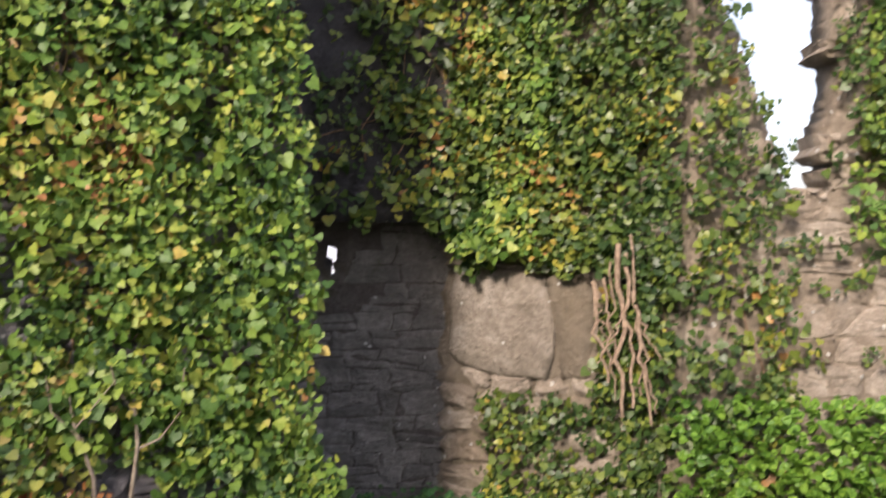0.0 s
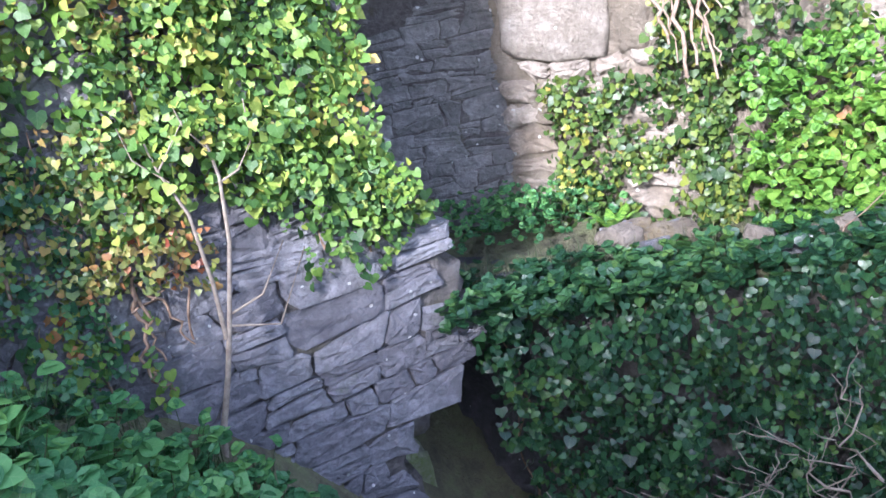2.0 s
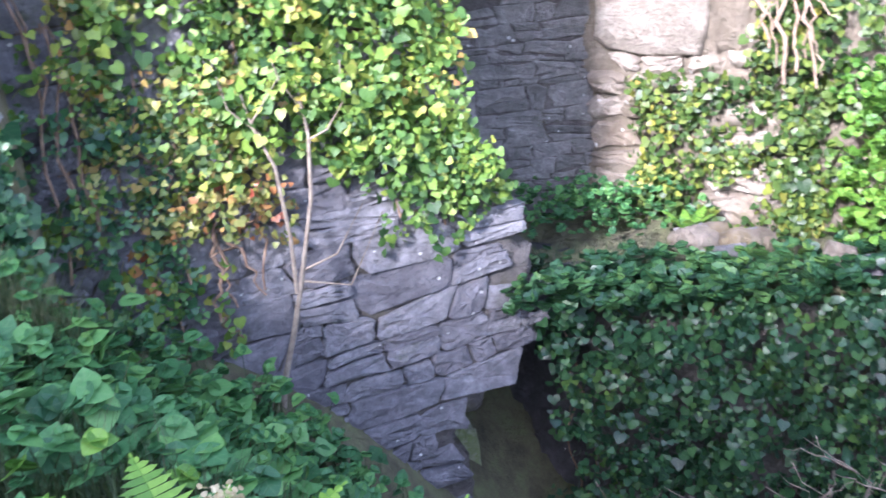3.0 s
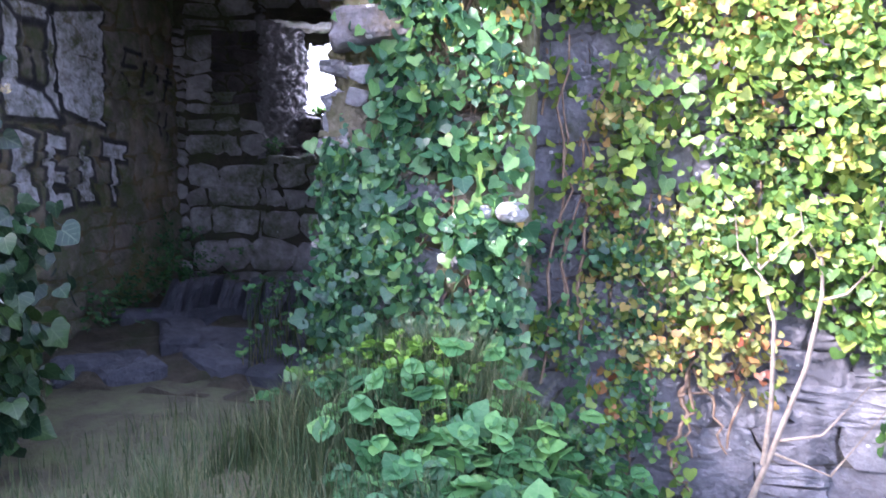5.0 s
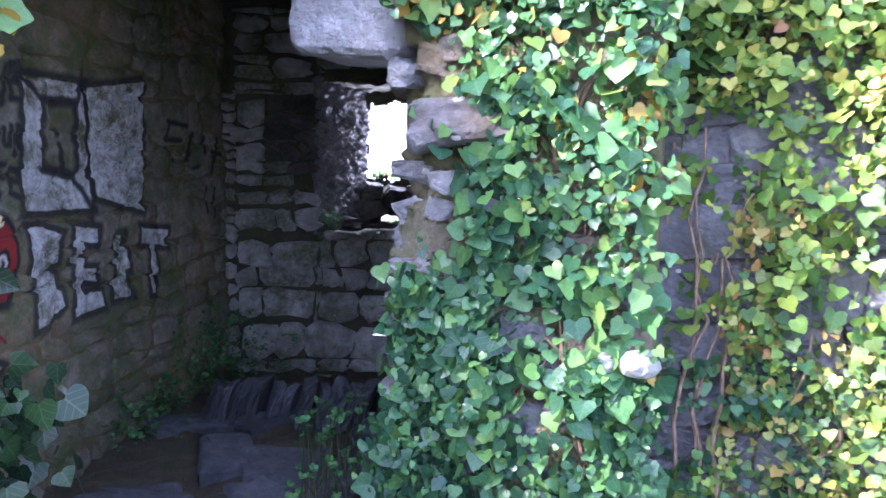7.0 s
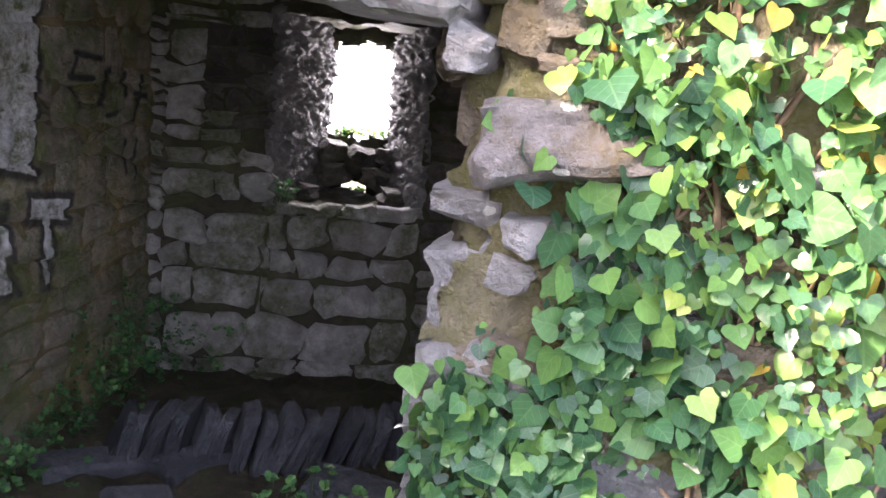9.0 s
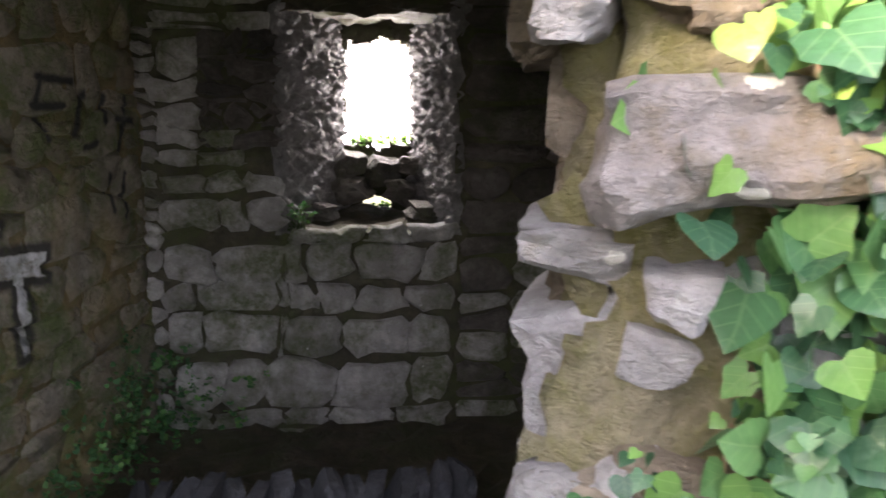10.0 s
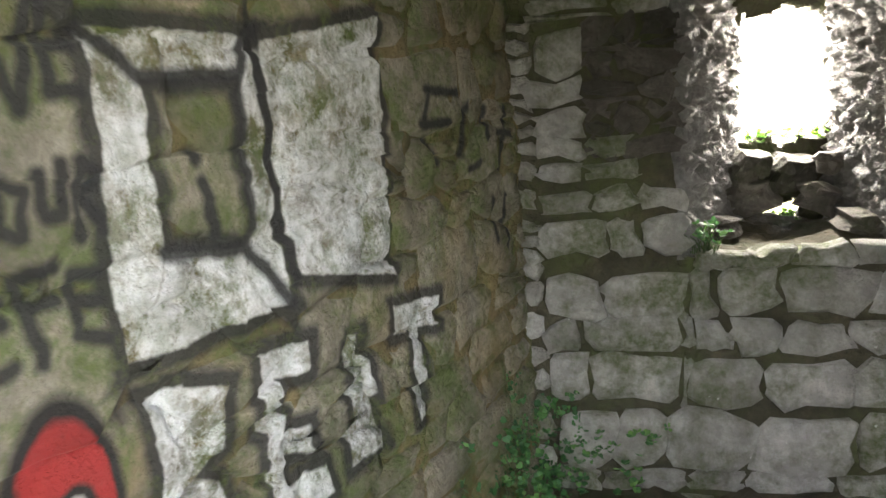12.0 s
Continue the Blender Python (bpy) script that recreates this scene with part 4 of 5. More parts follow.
for x, y, z, w, d, h in [(0.15, -0.05, 1.28, 0.15, 0.2, 0.08), (0.08, -0.01, 1.21, 0.12, 0.2, 0.07), (0.27, -0.03, 1.4, 0.12, 0.2, 0.08)]:
    set_stone(pier, jr, block_mesh(round(z * 300), M_JAMB, 6, 0.06, 0.3), x, z, w, h, d, 0.0, 0.0, 14, y)
for x, y, z, w, d, h in [(0.715, -0.16, 1.055, 0.12, 0.16, 0.075), (0.63, -0.15, 1.05, 0.07, 0.14, 0.055), (0.6, -0.07, 1.685, 0.17, 0.2, 0.055), (0.68, -0.05, 1.98, 0.12, 0.2, 0.06)]:
    set_stone(pier, jr, jr.choice(B_WHITE), x, z, w, h, d, 0.0, 0.0, 5, y)
M_VIOLET = stone_material("violet_grey_stone", (0.11, 0.098, 0.095), (0.22, 0.2, 0.195), (0.4, 0.378, 0.378), moss=(0.16, 0.12, 0.06), moss_amount=0.46, lichen=0.27)
set_stone(pier, jr, block_mesh(221, M_VIOLET, 7, 0.11, 0.35), 0.19, 1.7, 0.3, 0.13, 0.32, 0.0, 0.0, 9, -0.11)
set_stone(pier, jr, block_mesh(211, M_JAMB, 6, 0.1, 0.3), 0.02, 1.85, 0.24, 0.13, 0.35, 0.0, 0.0, 12, 0.1)
set_stone(pier, jr, block_mesh(212, M_JAMB, 6, 0.1, 0.3), 0.2, 1.84, 0.26, 0.14, 0.35, 0.0, 0.0, 8, 0.0)
masonry(pier, [M_JAMB, M_GREY], 0.02, 0.72, 0.4, 1.6, (0.08, 0.15), (0.12, 0.28), proud=0.03, depth=0.12, seed=25, keep=lambda x, z, w, h: x > 0.32 or z < 1.12, joint=0.02, wave=0.4, corner=0.3)
lintel = new("lintel", block_mesh(77, M_PALE, 9, 0.035, 0.05))
lintel.matrix_world = F_PIER @ Matrix.Translation((-0.17, 0.13, 2.01)) @ pose(0, 0, 0, 0, 2, 3) @ Matrix.Diagonal((0.33, 0.46, 0.24, 1))
tagged(lintel, "broken pale stone lintel over the doorway", "lintel", kind="structure")
for k in range(48):
    x, z = jr.uniform(0.0, 0.34), jr.uniform(0.5, 1.92)
    if 1.56 < z < 1.83 or 1.34 < z < 1.6 and x < 0.2:
        continue
    set_stone(pier, jr, block_mesh(400 + k % 5, M_JAMB if k % 2 else M_PALE, 4, 0.12, 0.35), x, z, jr.uniform(0.05, 0.16), jr.uniform(0.03, 0.085), 0.16, 0.0, 0.0, 16, -0.05)
# jamb side, facing the chamber
F_JSIDE = along(at(0.005, 0.75), at(0.005, 0.03))
jamb_side = slab("wall_jamb", F_JSIDE, 0.02, 0.7, 0.1, 1.93, 0.05, M_EARTH, step=0.025, rough=0.045, scale=9, label="ragged inner side of the doorway")
masonry(jamb_side, M_JAMB, 0.03, 0.66, 0.2, 1.9, (0.07, 0.15), (0.14, 0.3), proud=0.03, depth=0.08, seed=26, joint=0.014, wave=0.4, corner=0.3)

# ---- floor slates in the chamber ----
M_SLATE = stone_material("wet_slate", (0.05, 0.055, 0.065), (0.1, 0.105, 0.125), (0.18, 0.185, 0.21), moss=(0.04, 0.05, 0.02), moss_amount=0.3, lichen=0.0)
S_SLATE = stone_set(M_SLATE, 6, 8, sides=10, ragged=0.1, bulge=0.15, square=4.0)
slates = new("slate_row")
tagged(slates, "row of dark upright slates along the chamber floor", "stones")
for k in range(15):
    f = k / 14
    m = Matrix.Translation((-4.62 + 0.72 * f, 2.72 + 0.8 * f, 0.28 + jr.uniform(-0.02, 0.03))) @ pose(0, 0, 0, jr.uniform(-8, 8), jr.uniform(12, 28), 48 + jr.uniform(-12, 12)) @ Matrix.Diagonal((jr.uniform(0.045, 0.075), 0.2, jr.uniform(0.24, 0.34), 1))
    piece("slate", jr.choice(S_SLATE), slates, m)
for k in range(16):
    slab_stone = new("floor_slab", jr.choice(S_SLATE))
    slab_stone.matrix_world = Matrix.Translation((*at(jr.uniform(-1.5, -0.2), jr.uniform(0.15, 1.3)).to_2d(), 0.2 + 0.03 * jr.random())) @ pose(0, 0, 0, -90 + jr.uniform(-6, 6), jr.uniform(-6, 6), jr.uniform(0, 180)) @ Matrix.Diagonal((jr.uniform(0.2, 0.45), 0.1, jr.uniform(0.15, 0.3), 1))
    tagged(slab_stone, "dark flat stone lying on the chamber floor", "stone", "stones on the chamber floor")
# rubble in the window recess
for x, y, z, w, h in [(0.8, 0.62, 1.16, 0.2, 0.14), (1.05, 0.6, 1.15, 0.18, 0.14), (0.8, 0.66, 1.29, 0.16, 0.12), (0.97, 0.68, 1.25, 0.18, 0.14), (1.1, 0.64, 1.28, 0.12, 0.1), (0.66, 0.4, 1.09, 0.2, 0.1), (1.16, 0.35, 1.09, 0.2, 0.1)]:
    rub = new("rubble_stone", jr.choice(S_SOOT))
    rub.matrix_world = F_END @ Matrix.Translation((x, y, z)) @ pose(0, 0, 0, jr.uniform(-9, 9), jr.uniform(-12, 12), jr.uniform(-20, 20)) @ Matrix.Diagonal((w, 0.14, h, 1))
    tagged(rub, "loose rubble stone in the window recess", "stone", "rubble in the window recess")

# ---- an added, unseen wall behind the walk that shades bank and gully ----
slab("wall_opposite", along((7.0, -3.3), (-8.0, -3.3)), 0, 15, -0.5, 4.5, 0.6, M_WARM, keep=lambda x, z: z < 1.5 + 2.6 * sm(7.8, 9.0, x) + 0.4 * noise.noise(Vector((x * 0.8, 0, 5))), step=0.2, rough=0.08, label="unseen wall added to shade the yard's lower parts")

window_light.matrix_world = F_OUT @ Matrix.Translation((0.945, 0.14, 1.66)) @ pose(0, 0, 0, -90, 0, 0)
for k in range(16):
    f = k / 15
    x, y = (0.45 + 0.6 * f + jr.uniform(-0.08, 0.08), 4.52 - 0.35 * f + jr.uniform(-0.12, 0.12)) if k < 11 else (1.0 + 0.14 * (k - 10), 4.02 + jr.uniform(-0.04, 0.04))
    rock = new("ledge_rock", block_mesh(300 + k % 6, M_JAMB if k % 3 else M_GREY, 4, 0.1, 0.3))
    rock.matrix_world = Matrix.Translation((x, y, -0.24 + 0.02 * (k % 3))) @ pose(0, 0, 0, jr.uniform(-20, 20), jr.uniform(-20, 20), jr.uniform(0, 180)) @ Matrix.Diagonal((jr.uniform(0.1, 0.26), jr.uniform(0.1, 0.16), jr.uniform(0.07, 0.13), 1))
    tagged(rock, "weathered stone lying on the earthy ledge", "stone", "stones on the ledge")

# ---- ivy ----
def nz(x, z, s, seed=0.0):
    return noise.noise(Vector((x * s, z * s, seed)))


def facade_density(x, z):
    if x > w1_edge(z) + (0.06 if z > 0.9 else 0.05) + 0.05 * nz(x, z, 4.0, 31):
        return 0
    line = 0.62 - 0.45 * sm(1.5, 2.6, x) + 0.3 * sm(1.45, 1.0, x)
    d = sm(line - 0.12, line + 0.3, z + 0.22 * nz(x, z, 3.0))
    if x < 1.42:
        thin = sm(1.7, 1.45, z)
        d = d * (1 - thin) + thin * max(0.9 * d * sm(0.1, -0.25, nz(x, z, 3.2, 12)), 0.3 + 0.9 * nz(x, z, 4.0, 3))
        d *= 0.3 + 0.7 * sm(0.45, 0.8, z + 0.3 * nz(x, z, 5, 21))
        d *= 0.35 + 0.65 * sm(0.92, 1.05, x) if 0.85 < z < 1.75 else 1.0
    return max(0.0, min(1.0, d))


def return_density(x, z):
    if x < 1.06 + 0.08 * nz(x, z, 4, 1) and 0.62 + 0.14 * nz(x, z, 4) < z < 1.4 + 0.16 * nz(x, z, 5, 2):
        return 0.0
    if z <= 0.7:
        return 0.0 if x < 0.36 else max(0.0, 0.55 + 0.9 * nz(x, z, 3.5, 4))
    return 1.0


def far_density(x, z):
    if z > right_top(x) + 0.04 or 0.62 < x < 0.78 and z > 1.84:
        return 0.0
    if x < 0.62:
        return 1.0
    if z > 1.95:
        return sm(0.74, 0.86, x)
    return max(0.0, nz(x, z, 3.2, 6) + 0.12)


def pier_density(x, z):
    d = 0.8 + 0.7 * nz(x, z, 3.5, 5)
    if x < 0.24 and 1.2 < z < 1.92:
        d -= 0.75
    if x < 0.1:
        d -= 0.3
    if x > 0.6 and 1.0 < z < 1.75:
        d -= 0.3
    if x < 0.09 and 1.3 < z < 2.0:
        return 0.0
    return max(0.04, min(1.0, d))


ivy("facade_ivy", F_W1, 0.7, 2.75, -0.4, 3.5, 17000, (0.03, 0.072), M_SUNNY, facade_density, (0.03, 0.2), seed=31, label="thick yellow-green ivy covering the ruined wall", stems=220)
ivy("pier_ivy", F_PIER, -0.02, 0.78, 0.4, 3.1, 6200, (0.026, 0.084), M_IVY, pier_density, (0.03, 0.13), seed=32, label="glossy green ivy climbing the doorway pier", near=280, near_material=M_IVY_NEAR, stems=130)
ivy("return_ivy", F_R1, 0.0, 1.5, -0.3, 3.5, 13000, (0.035, 0.075), M_OLIVE, return_density, (0.03, 0.22), seed=33, label="dense dark green ivy on the return wall", stems=30)
ivy("autumn_ivy", F_R1, 0.15, 0.8, 1.45, 2.8, 1500, (0.04, 0.08), M_SUNNY, lambda x, z: max(0.0, 0.5 + nz(x, z, 3, 9)), (0.2, 0.28), seed=43, label="patch of yellowing ivy on the return wall", stems=0)
ivy("far_wall_ivy", F_R2, 0.0, 2.9, -0.5, 3.5, 7000, (0.035, 0.075), M_OLIVE, far_density, (0.03, 0.18), seed=34, label="ivy hanging over the ruined wall", stems=20)
ivy("gap_ivy", F_R2, 0.84, 1.5, 1.6, 3.4, 1200, (0.035, 0.075), M_SUNNY, lambda x, z: sm(0.86, 0.96, x + 0.06 * nz(x, z, 4, 3)), (0.03, 0.2), seed=48, label="yellow-green ivy beside the gap in the ruined wall", stems=10)
ivy("overhang_ivy", F_UP, 0.0, 1.25, 1.6, 3.5, 1700, (0.045, 0.085), M_OLIVE, lambda x, z: 0.25 + 0.75 * sm(0.3, 0.9, x), (0.02, 0.16), seed=35, label="shaded ivy hanging over the recess", stems=15)
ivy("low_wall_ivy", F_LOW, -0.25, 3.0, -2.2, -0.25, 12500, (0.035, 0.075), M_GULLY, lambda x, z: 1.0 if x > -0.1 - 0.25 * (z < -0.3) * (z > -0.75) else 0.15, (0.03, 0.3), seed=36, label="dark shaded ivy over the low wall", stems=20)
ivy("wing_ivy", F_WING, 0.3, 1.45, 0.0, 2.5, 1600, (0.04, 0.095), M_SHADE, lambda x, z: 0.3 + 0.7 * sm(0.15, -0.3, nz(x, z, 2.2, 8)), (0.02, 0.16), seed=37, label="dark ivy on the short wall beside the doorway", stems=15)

F_WEND = along(at(-1.0, -1.0), at(-1.0, -0.66))


def wing_end(x, z):
    return 1.0 if z < 1.2 or z > 1.95 else 0.6 + nz(x, z, 5, 3)


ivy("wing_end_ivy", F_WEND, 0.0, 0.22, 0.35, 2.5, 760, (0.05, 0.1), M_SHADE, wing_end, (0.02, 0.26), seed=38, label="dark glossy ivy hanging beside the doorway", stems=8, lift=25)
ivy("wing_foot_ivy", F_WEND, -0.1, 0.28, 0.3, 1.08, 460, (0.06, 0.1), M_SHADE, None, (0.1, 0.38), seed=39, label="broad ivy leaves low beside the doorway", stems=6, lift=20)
ivy("turning_ivy", F_W1, 0.95, 1.75, 0.3, 2.3, 1500, (0.025, 0.06), M_AUTUMN, lambda x, z: max(0.0, 0.45 + 0.9 * nz(x, z, 2.6, 14) - 0.25 * (z > 1.5)), (0.04, 0.2), seed=40, label="yellow and rust coloured ivy on the grey wall", stems=30)
ivy("hanging_ivy", F_WEND, -0.1, 0.2, 1.87, 2.4, 300, (0.06, 0.1), M_IVY, None, (0.1, 0.42), seed=41, label="ivy leaves hanging over the doorway's edge", stems=6, lift=15)
ivy("pier_foot_ivy", F_PIER, -0.15, 0.22, 0.25, 1.0, 520, (0.026, 0.07), M_IVY, lambda x, z: sm(-0.16 + 0.16 * sm(0.5, 1.0, z), 0.0 + 0.1 * sm(0.5, 1.0, z), x), (0.05, 0.22), seed=47, label="small-leaved ivy spilling over the pier's foot", stems=20)
ivy("corner_ivy", F_W1, 0.74, 1.3, -0.3, 1.0, 900, (0.025, 0.06), M_IVY, lambda x, z: max(0.0, 0.75 - 0.9 * max(0, x - 0.95) + 0.9 * nz(x, z, 4, 23)), (0.03, 0.14), seed=46, label="dark green ivy low in the wall's corner", stems=30)
ivy("wall_seedlings", F_LEFT, 0.75, 1.98, 0.22, 0.85, 480, (0.012, 0.03), M_HERB, lambda x, z: max(0.0, sm(0.35, 0.0, z - 0.25 - 0.3 * x * 0.5) * (0.35 + 1.5 * nz(x, z, 5, 17))), (0.01, 0.07), seed=44, label="small green seedlings rooted low in the painted wall", stems=0)
ivy("corner_seedlings", F_END, -0.05, 0.4, 0.2, 0.6, 240, (0.012, 0.034), M_HERB, lambda x, z: max(0.0, sm(0.4, 0.0, x) * (0.3 + 1.5 * nz(x, z, 6, 19))), (0.04, 0.11), seed=45, label="small green seedlings between the corner stones", stems=0)

# ---- roots, sapling, weeds ----
def wander(r, a, b, n=8, wobble=0.04):
    a, b = Vector(a), Vector(b)
    pts = []
    for i in range(n + 1):
        f = i / n
        k = math.sin(math.pi * f)
        pts.append(a.lerp(b, f) + Vector((r.gauss(0, wobble), r.gauss(0, wobble) * 0.4, r.gauss(0, wobble) * 0.3)) * k)
    return pts


pr = random.Random(9)
roots = tagged(new("hanging_roots"), "pale twisted ivy roots hanging on the wall", "roots")
for x0, z0, x1, z1, w in [(1.06, 1.34, 1.16, 0.8, 0.014), (1.12, 1.36, 1.18, 0.85, 0.009), (1.2, 1.55, 1.24, 0.62, 0.017), (1.24, 1.5, 1.3, 0.68, 0.013), (1.28, 1.3, 1.4, 0.6, 0.012), (1.3, 1.2, 1.44, 0.95, 0.008), (1.22, 1.15, 1.1, 0.9, 0.007), (1.16, 1.45, 1.2, 0.7, 0.006), (1.26, 1.6, 1.34, 0.75, 0.008), (1.09, 1.3, 1.13, 0.95, 0.006), (1.33, 1.1, 1.42, 0.66, 0.007)]:
    v, f = tube([F_R1 @ Vector((p.x, -0.25 - 0.02 * pr.random(), p.z)) for p in wander(pr, (x0, 0, z0), (x1, 0, z1), 12, 0.02)], w, w * 0.6, 6)
    piece("root", mesh_from("root", v, f, M_ROOT, True), roots)

vines = tagged(new("creeping_vine"), "brown bare vine stems clinging to grey stone", "vine")
for x0, z0, x1, z1, w in [(1.52, 0.75, 1.38, 0.4, 0.012), (1.38, 0.4, 1.34, 0.0, 0.012), (1.38, 0.4, 1.42, 0.05, 0.009), (1.4, 0.42, 1.55, 0.08, 0.008), (1.6, 0.6, 1.55, 0.1, 0.009), (1.35, 0.3, 1.5, 0.35, 0.007), (1.36, 0.02, 1.42, -0.1, 0.008), (1.3, 0.8, 1.2, 0.5, 0.008), (1.5, 0.4, 1.72, 0.5, 0.006), (0.82, 0.5, 0.86, 1.7, 0.008), (0.9, 0.6, 0.84, 1.5, 0.007), (0.95, 0.5, 0.93, 1.3, 0.009), (0.88, 0.9, 1.02, 1.6, 0.005), (0.8, 0.3, 0.9, 0.95, 0.007), (1.15, 0.4, 1.2, 1.1, 0.006), (1.25, 0.2, 1.22, 0.8, 0.007)]:
    v, f = tube([F_W1 @ Vector((p.x, -0.075 - 0.02 * pr.random(), p.z)) for p in wander(pr, (x0, 0, z0), (x1, 0, z1), 9, 0.02)], w, w * 0.55, 5)
    piece("vine_stem", mesh_from("vine_stem", v, f, M_STEM, True), vines)

F_SAP = along(at(0, 0.2), at(1, 0.2))
sapling = tagged(new("sapling"), "thin bare grey sapling against the stone wall", "sapling")
for pts, w0, w1 in [([(1.5, 0, -0.55), (1.55, 0, -0.3), (1.63, 0, -0.07), (1.69, 0, 0.13), (1.79, 0, 0.5), (1.82, 0, 0.77), (1.8, 0, 0.98)], 0.018, 0.006),
                    ([(1.67, 0, 0.1), (1.68, 0, 0.35), (1.665, 0, 0.66), (1.6, 0, 0.85), (1.58, 0, 0.97)], 0.012, 0.004),
                    ([(1.6, 0, 0.85), (1.66, -0.02, 0.93), (1.74, 0, 1.02)], 0.005, 0.002), ([(1.82, 0, 0.75), (1.9, 0, 0.78), (1.98, 0, 0.88), (1.99, 0, 1.05)], 0.006, 0.003),
                    ([(1.8, 0, 0.9), (1.74, 0, 0.99), (1.72, 0, 1.08)], 0.005, 0.002), ([(1.63, 0, 0.8), (1.52, 0, 0.92), (1.5, 0, 1.05)], 0.004, 0.002), ([(1.72, 0, 0.2), (1.86, -0.03, 0.25), (2.0, -0.03, 0.45)], 0.007, 0.003), ([(1.7, 0, 0.15), (1.9, -0.04, 0.1), (2.08, -0.04, 0.4)], 0.006, 0.003)]:
    v, f = tube([F_SAP @ Vector(p) for p in pts], w0, w1, 6)
    piece("trunk" if w0 > 0.015 else "branch", mesh_from("branch", v, f, M_TWIG, True), sapling)

shrub = tagged(new("bare_shrub"), "bare arching grey twigs over the gully", "shrub")
for k in range(17):
    a = Vector((pr.uniform(0.55, 1.4), pr.uniform(2.5, 3.2), pr.uniform(-1.5, -0.9)))
    b = a + Vector((pr.uniform(-0.85, 0.25), pr.uniform(-0.1, 0.3), pr.uniform(0.1, 0.65)))
    pts = wander(pr, a, b, 8, 0.07)
    w = pr.uniform(0.003, 0.009)
    v, f = tube(pts, w, 0.002, 5)
    piece("twig", mesh_from("twig", v, f, M_TWIG, True), shrub)
    for j in (3, 5, 6):
        q = pts[j]
        v, f = tube(wander(pr, q, q + Vector((pr.uniform(-0.25, 0.15), pr.uniform(-0.1, 0.1), pr.uniform(0.0, 0.22))), 5, 0.02), w * 0.5, 0.0015, 4)
        piece("twig", mesh_from("twig", v, f, M_TWIG, True), shrub)

EYES = [Vector(row[1]).to_2d() for row in PATH]


def clear_of_path(x, y, d=0.42):
    return all((Vector((x, y)) - e).length > d for e in EYES)


def weeds(name, area, count, size, height, material, label, leaflets=3, seed=1, shape=None, base=None, stalk=True, clear=0.3, tilt=18):
    """A patch of low weeds: stalks, each with a few leaflets spread flat."""
    r = random.Random(seed)
    top = tagged(new(name), label, "weeds")
    leaves, wood = Batch(), Batch()
    made = tries = 0
    while made < count and tries < count * 20:
        tries += 1
        x, y = area(r)
        if not clear_of_path(x, y, clear):
            continue
        made += 1
        z = (base or ground_z)(x, y)
        h = r.uniform(*height)
        tip = Vector((x + r.gauss(0, 0.04), y + r.gauss(0, 0.04), z + h))
        if stalk:
            wood.add(*tube([(x, y, z - 0.02), ((x + tip.x) / 2, (y + tip.y) / 2, z + h * 0.6), tip], 0.003, 0.0015, 3))
        turn = r.uniform(0, 360)
        s = r.uniform(*size)
        lean = Euler((radians(r.gauss(0, tilt)), radians(r.gauss(0, tilt)), 0)).to_matrix().to_4x4()
        for k in range(leaflets):
            m = Matrix.Translation(tip) @ lean @ pose(0, 0, 0, 0, 0, turn + 360 * k / max(3, leaflets) + r.gauss(0, 10)) @ pose(0, 0, 0, -90 + r.gauss(28, 12), 0, 0) @ Matrix.Translation((0, 0, 0.02)) @ Matrix.Scale(s, 4)
            leaves.place(shape or ROUND, m @ pose(0, 0, 0, 0, 0, 180))
    tagged(piece("leaf_mass", leaves.mesh("leaf_mass", material), top), kind="stuff")
    if wood.v:
        tagged(piece("stalk_mass", wood.mesh("stalk_mass", M_GRASS), top), kind="stuff")
    return top


def box(x0, x1, y0, y1):
    return lambda r: (r.uniform(x0, x1), r.uniform(y0, y1))


def blob(x, y, sx, sy):
    return lambda r: (r.gauss(x, sx), r.gauss(y, sy))


weeds("bank_bramble", blob(-1.75, 1.95, 0.35, 0.28), 430, (0.055, 0.09), (0.04, 0.2), M_HERB, "lush low bramble covering the bank", seed=51, shape=BRAMBLE)
weeds("slope_bramble", blob(-1.45, 2.05, 0.28, 0.4), 340, (0.055, 0.095), (0.08, 0.3), M_HERB, "green bramble running down the slope", seed=52, shape=BRAMBLE)
weeds("gully_weeds", blob(-1.35, 2.75, 0.25, 0.16), 300, (0.04, 0.075), (0.05, 0.25), M_HERB, "weeds at the foot of the stone wall", seed=53, shape=BRAMBLE)
weeds("pier_weeds", blob(-2.3, 1.95, 0.2, 0.12), 220, (0.025, 0.048), (0.05, 0.22), M_LUSH, "bright clover-like weeds at the pier's foot", seed=54, clear=0.5)
weeds("near_bramble", blob(-1.2, 1.2, 0.14, 0.14), 14, (0.05, 0.08), (0.1, 0.25), M_LUSH, "pale green bramble leaves near the path", seed=55, shape=BRAMBLE)
weeds("low_bramble", blob(-1.0, 1.75, 0.3, 0.3), 220, (0.045, 0.08), (0.05, 0.2), M_HERB, "bramble leaves over the slope", seed=56, shape=BRAMBLE)
weeds("chamber_weeds", lambda r: at(r.uniform(-0.6, -0.12), r.uniform(0.3, 0.8)).to_2d(), 110, (0.02, 0.04), (0.05, 0.4), M_HERB, "fine dark weeds inside the doorway", 5, seed=57, base=lambda x, y: 0.22, clear=0.3)
weeds("wall_foot_moss", lambda r: (F_LEFT @ Vector((r.uniform(0.6, 1.9), -0.02 - 0.1 * abs(r.gauss(0, 1)), 0))).to_2d(), 240, (0.015, 0.03), (0.03, 0.26), M_HERB, "small green weeds growing at the chamber wall's foot", 4, seed=58, base=lambda x, y: 0.2, clear=0.2, stalk=False)
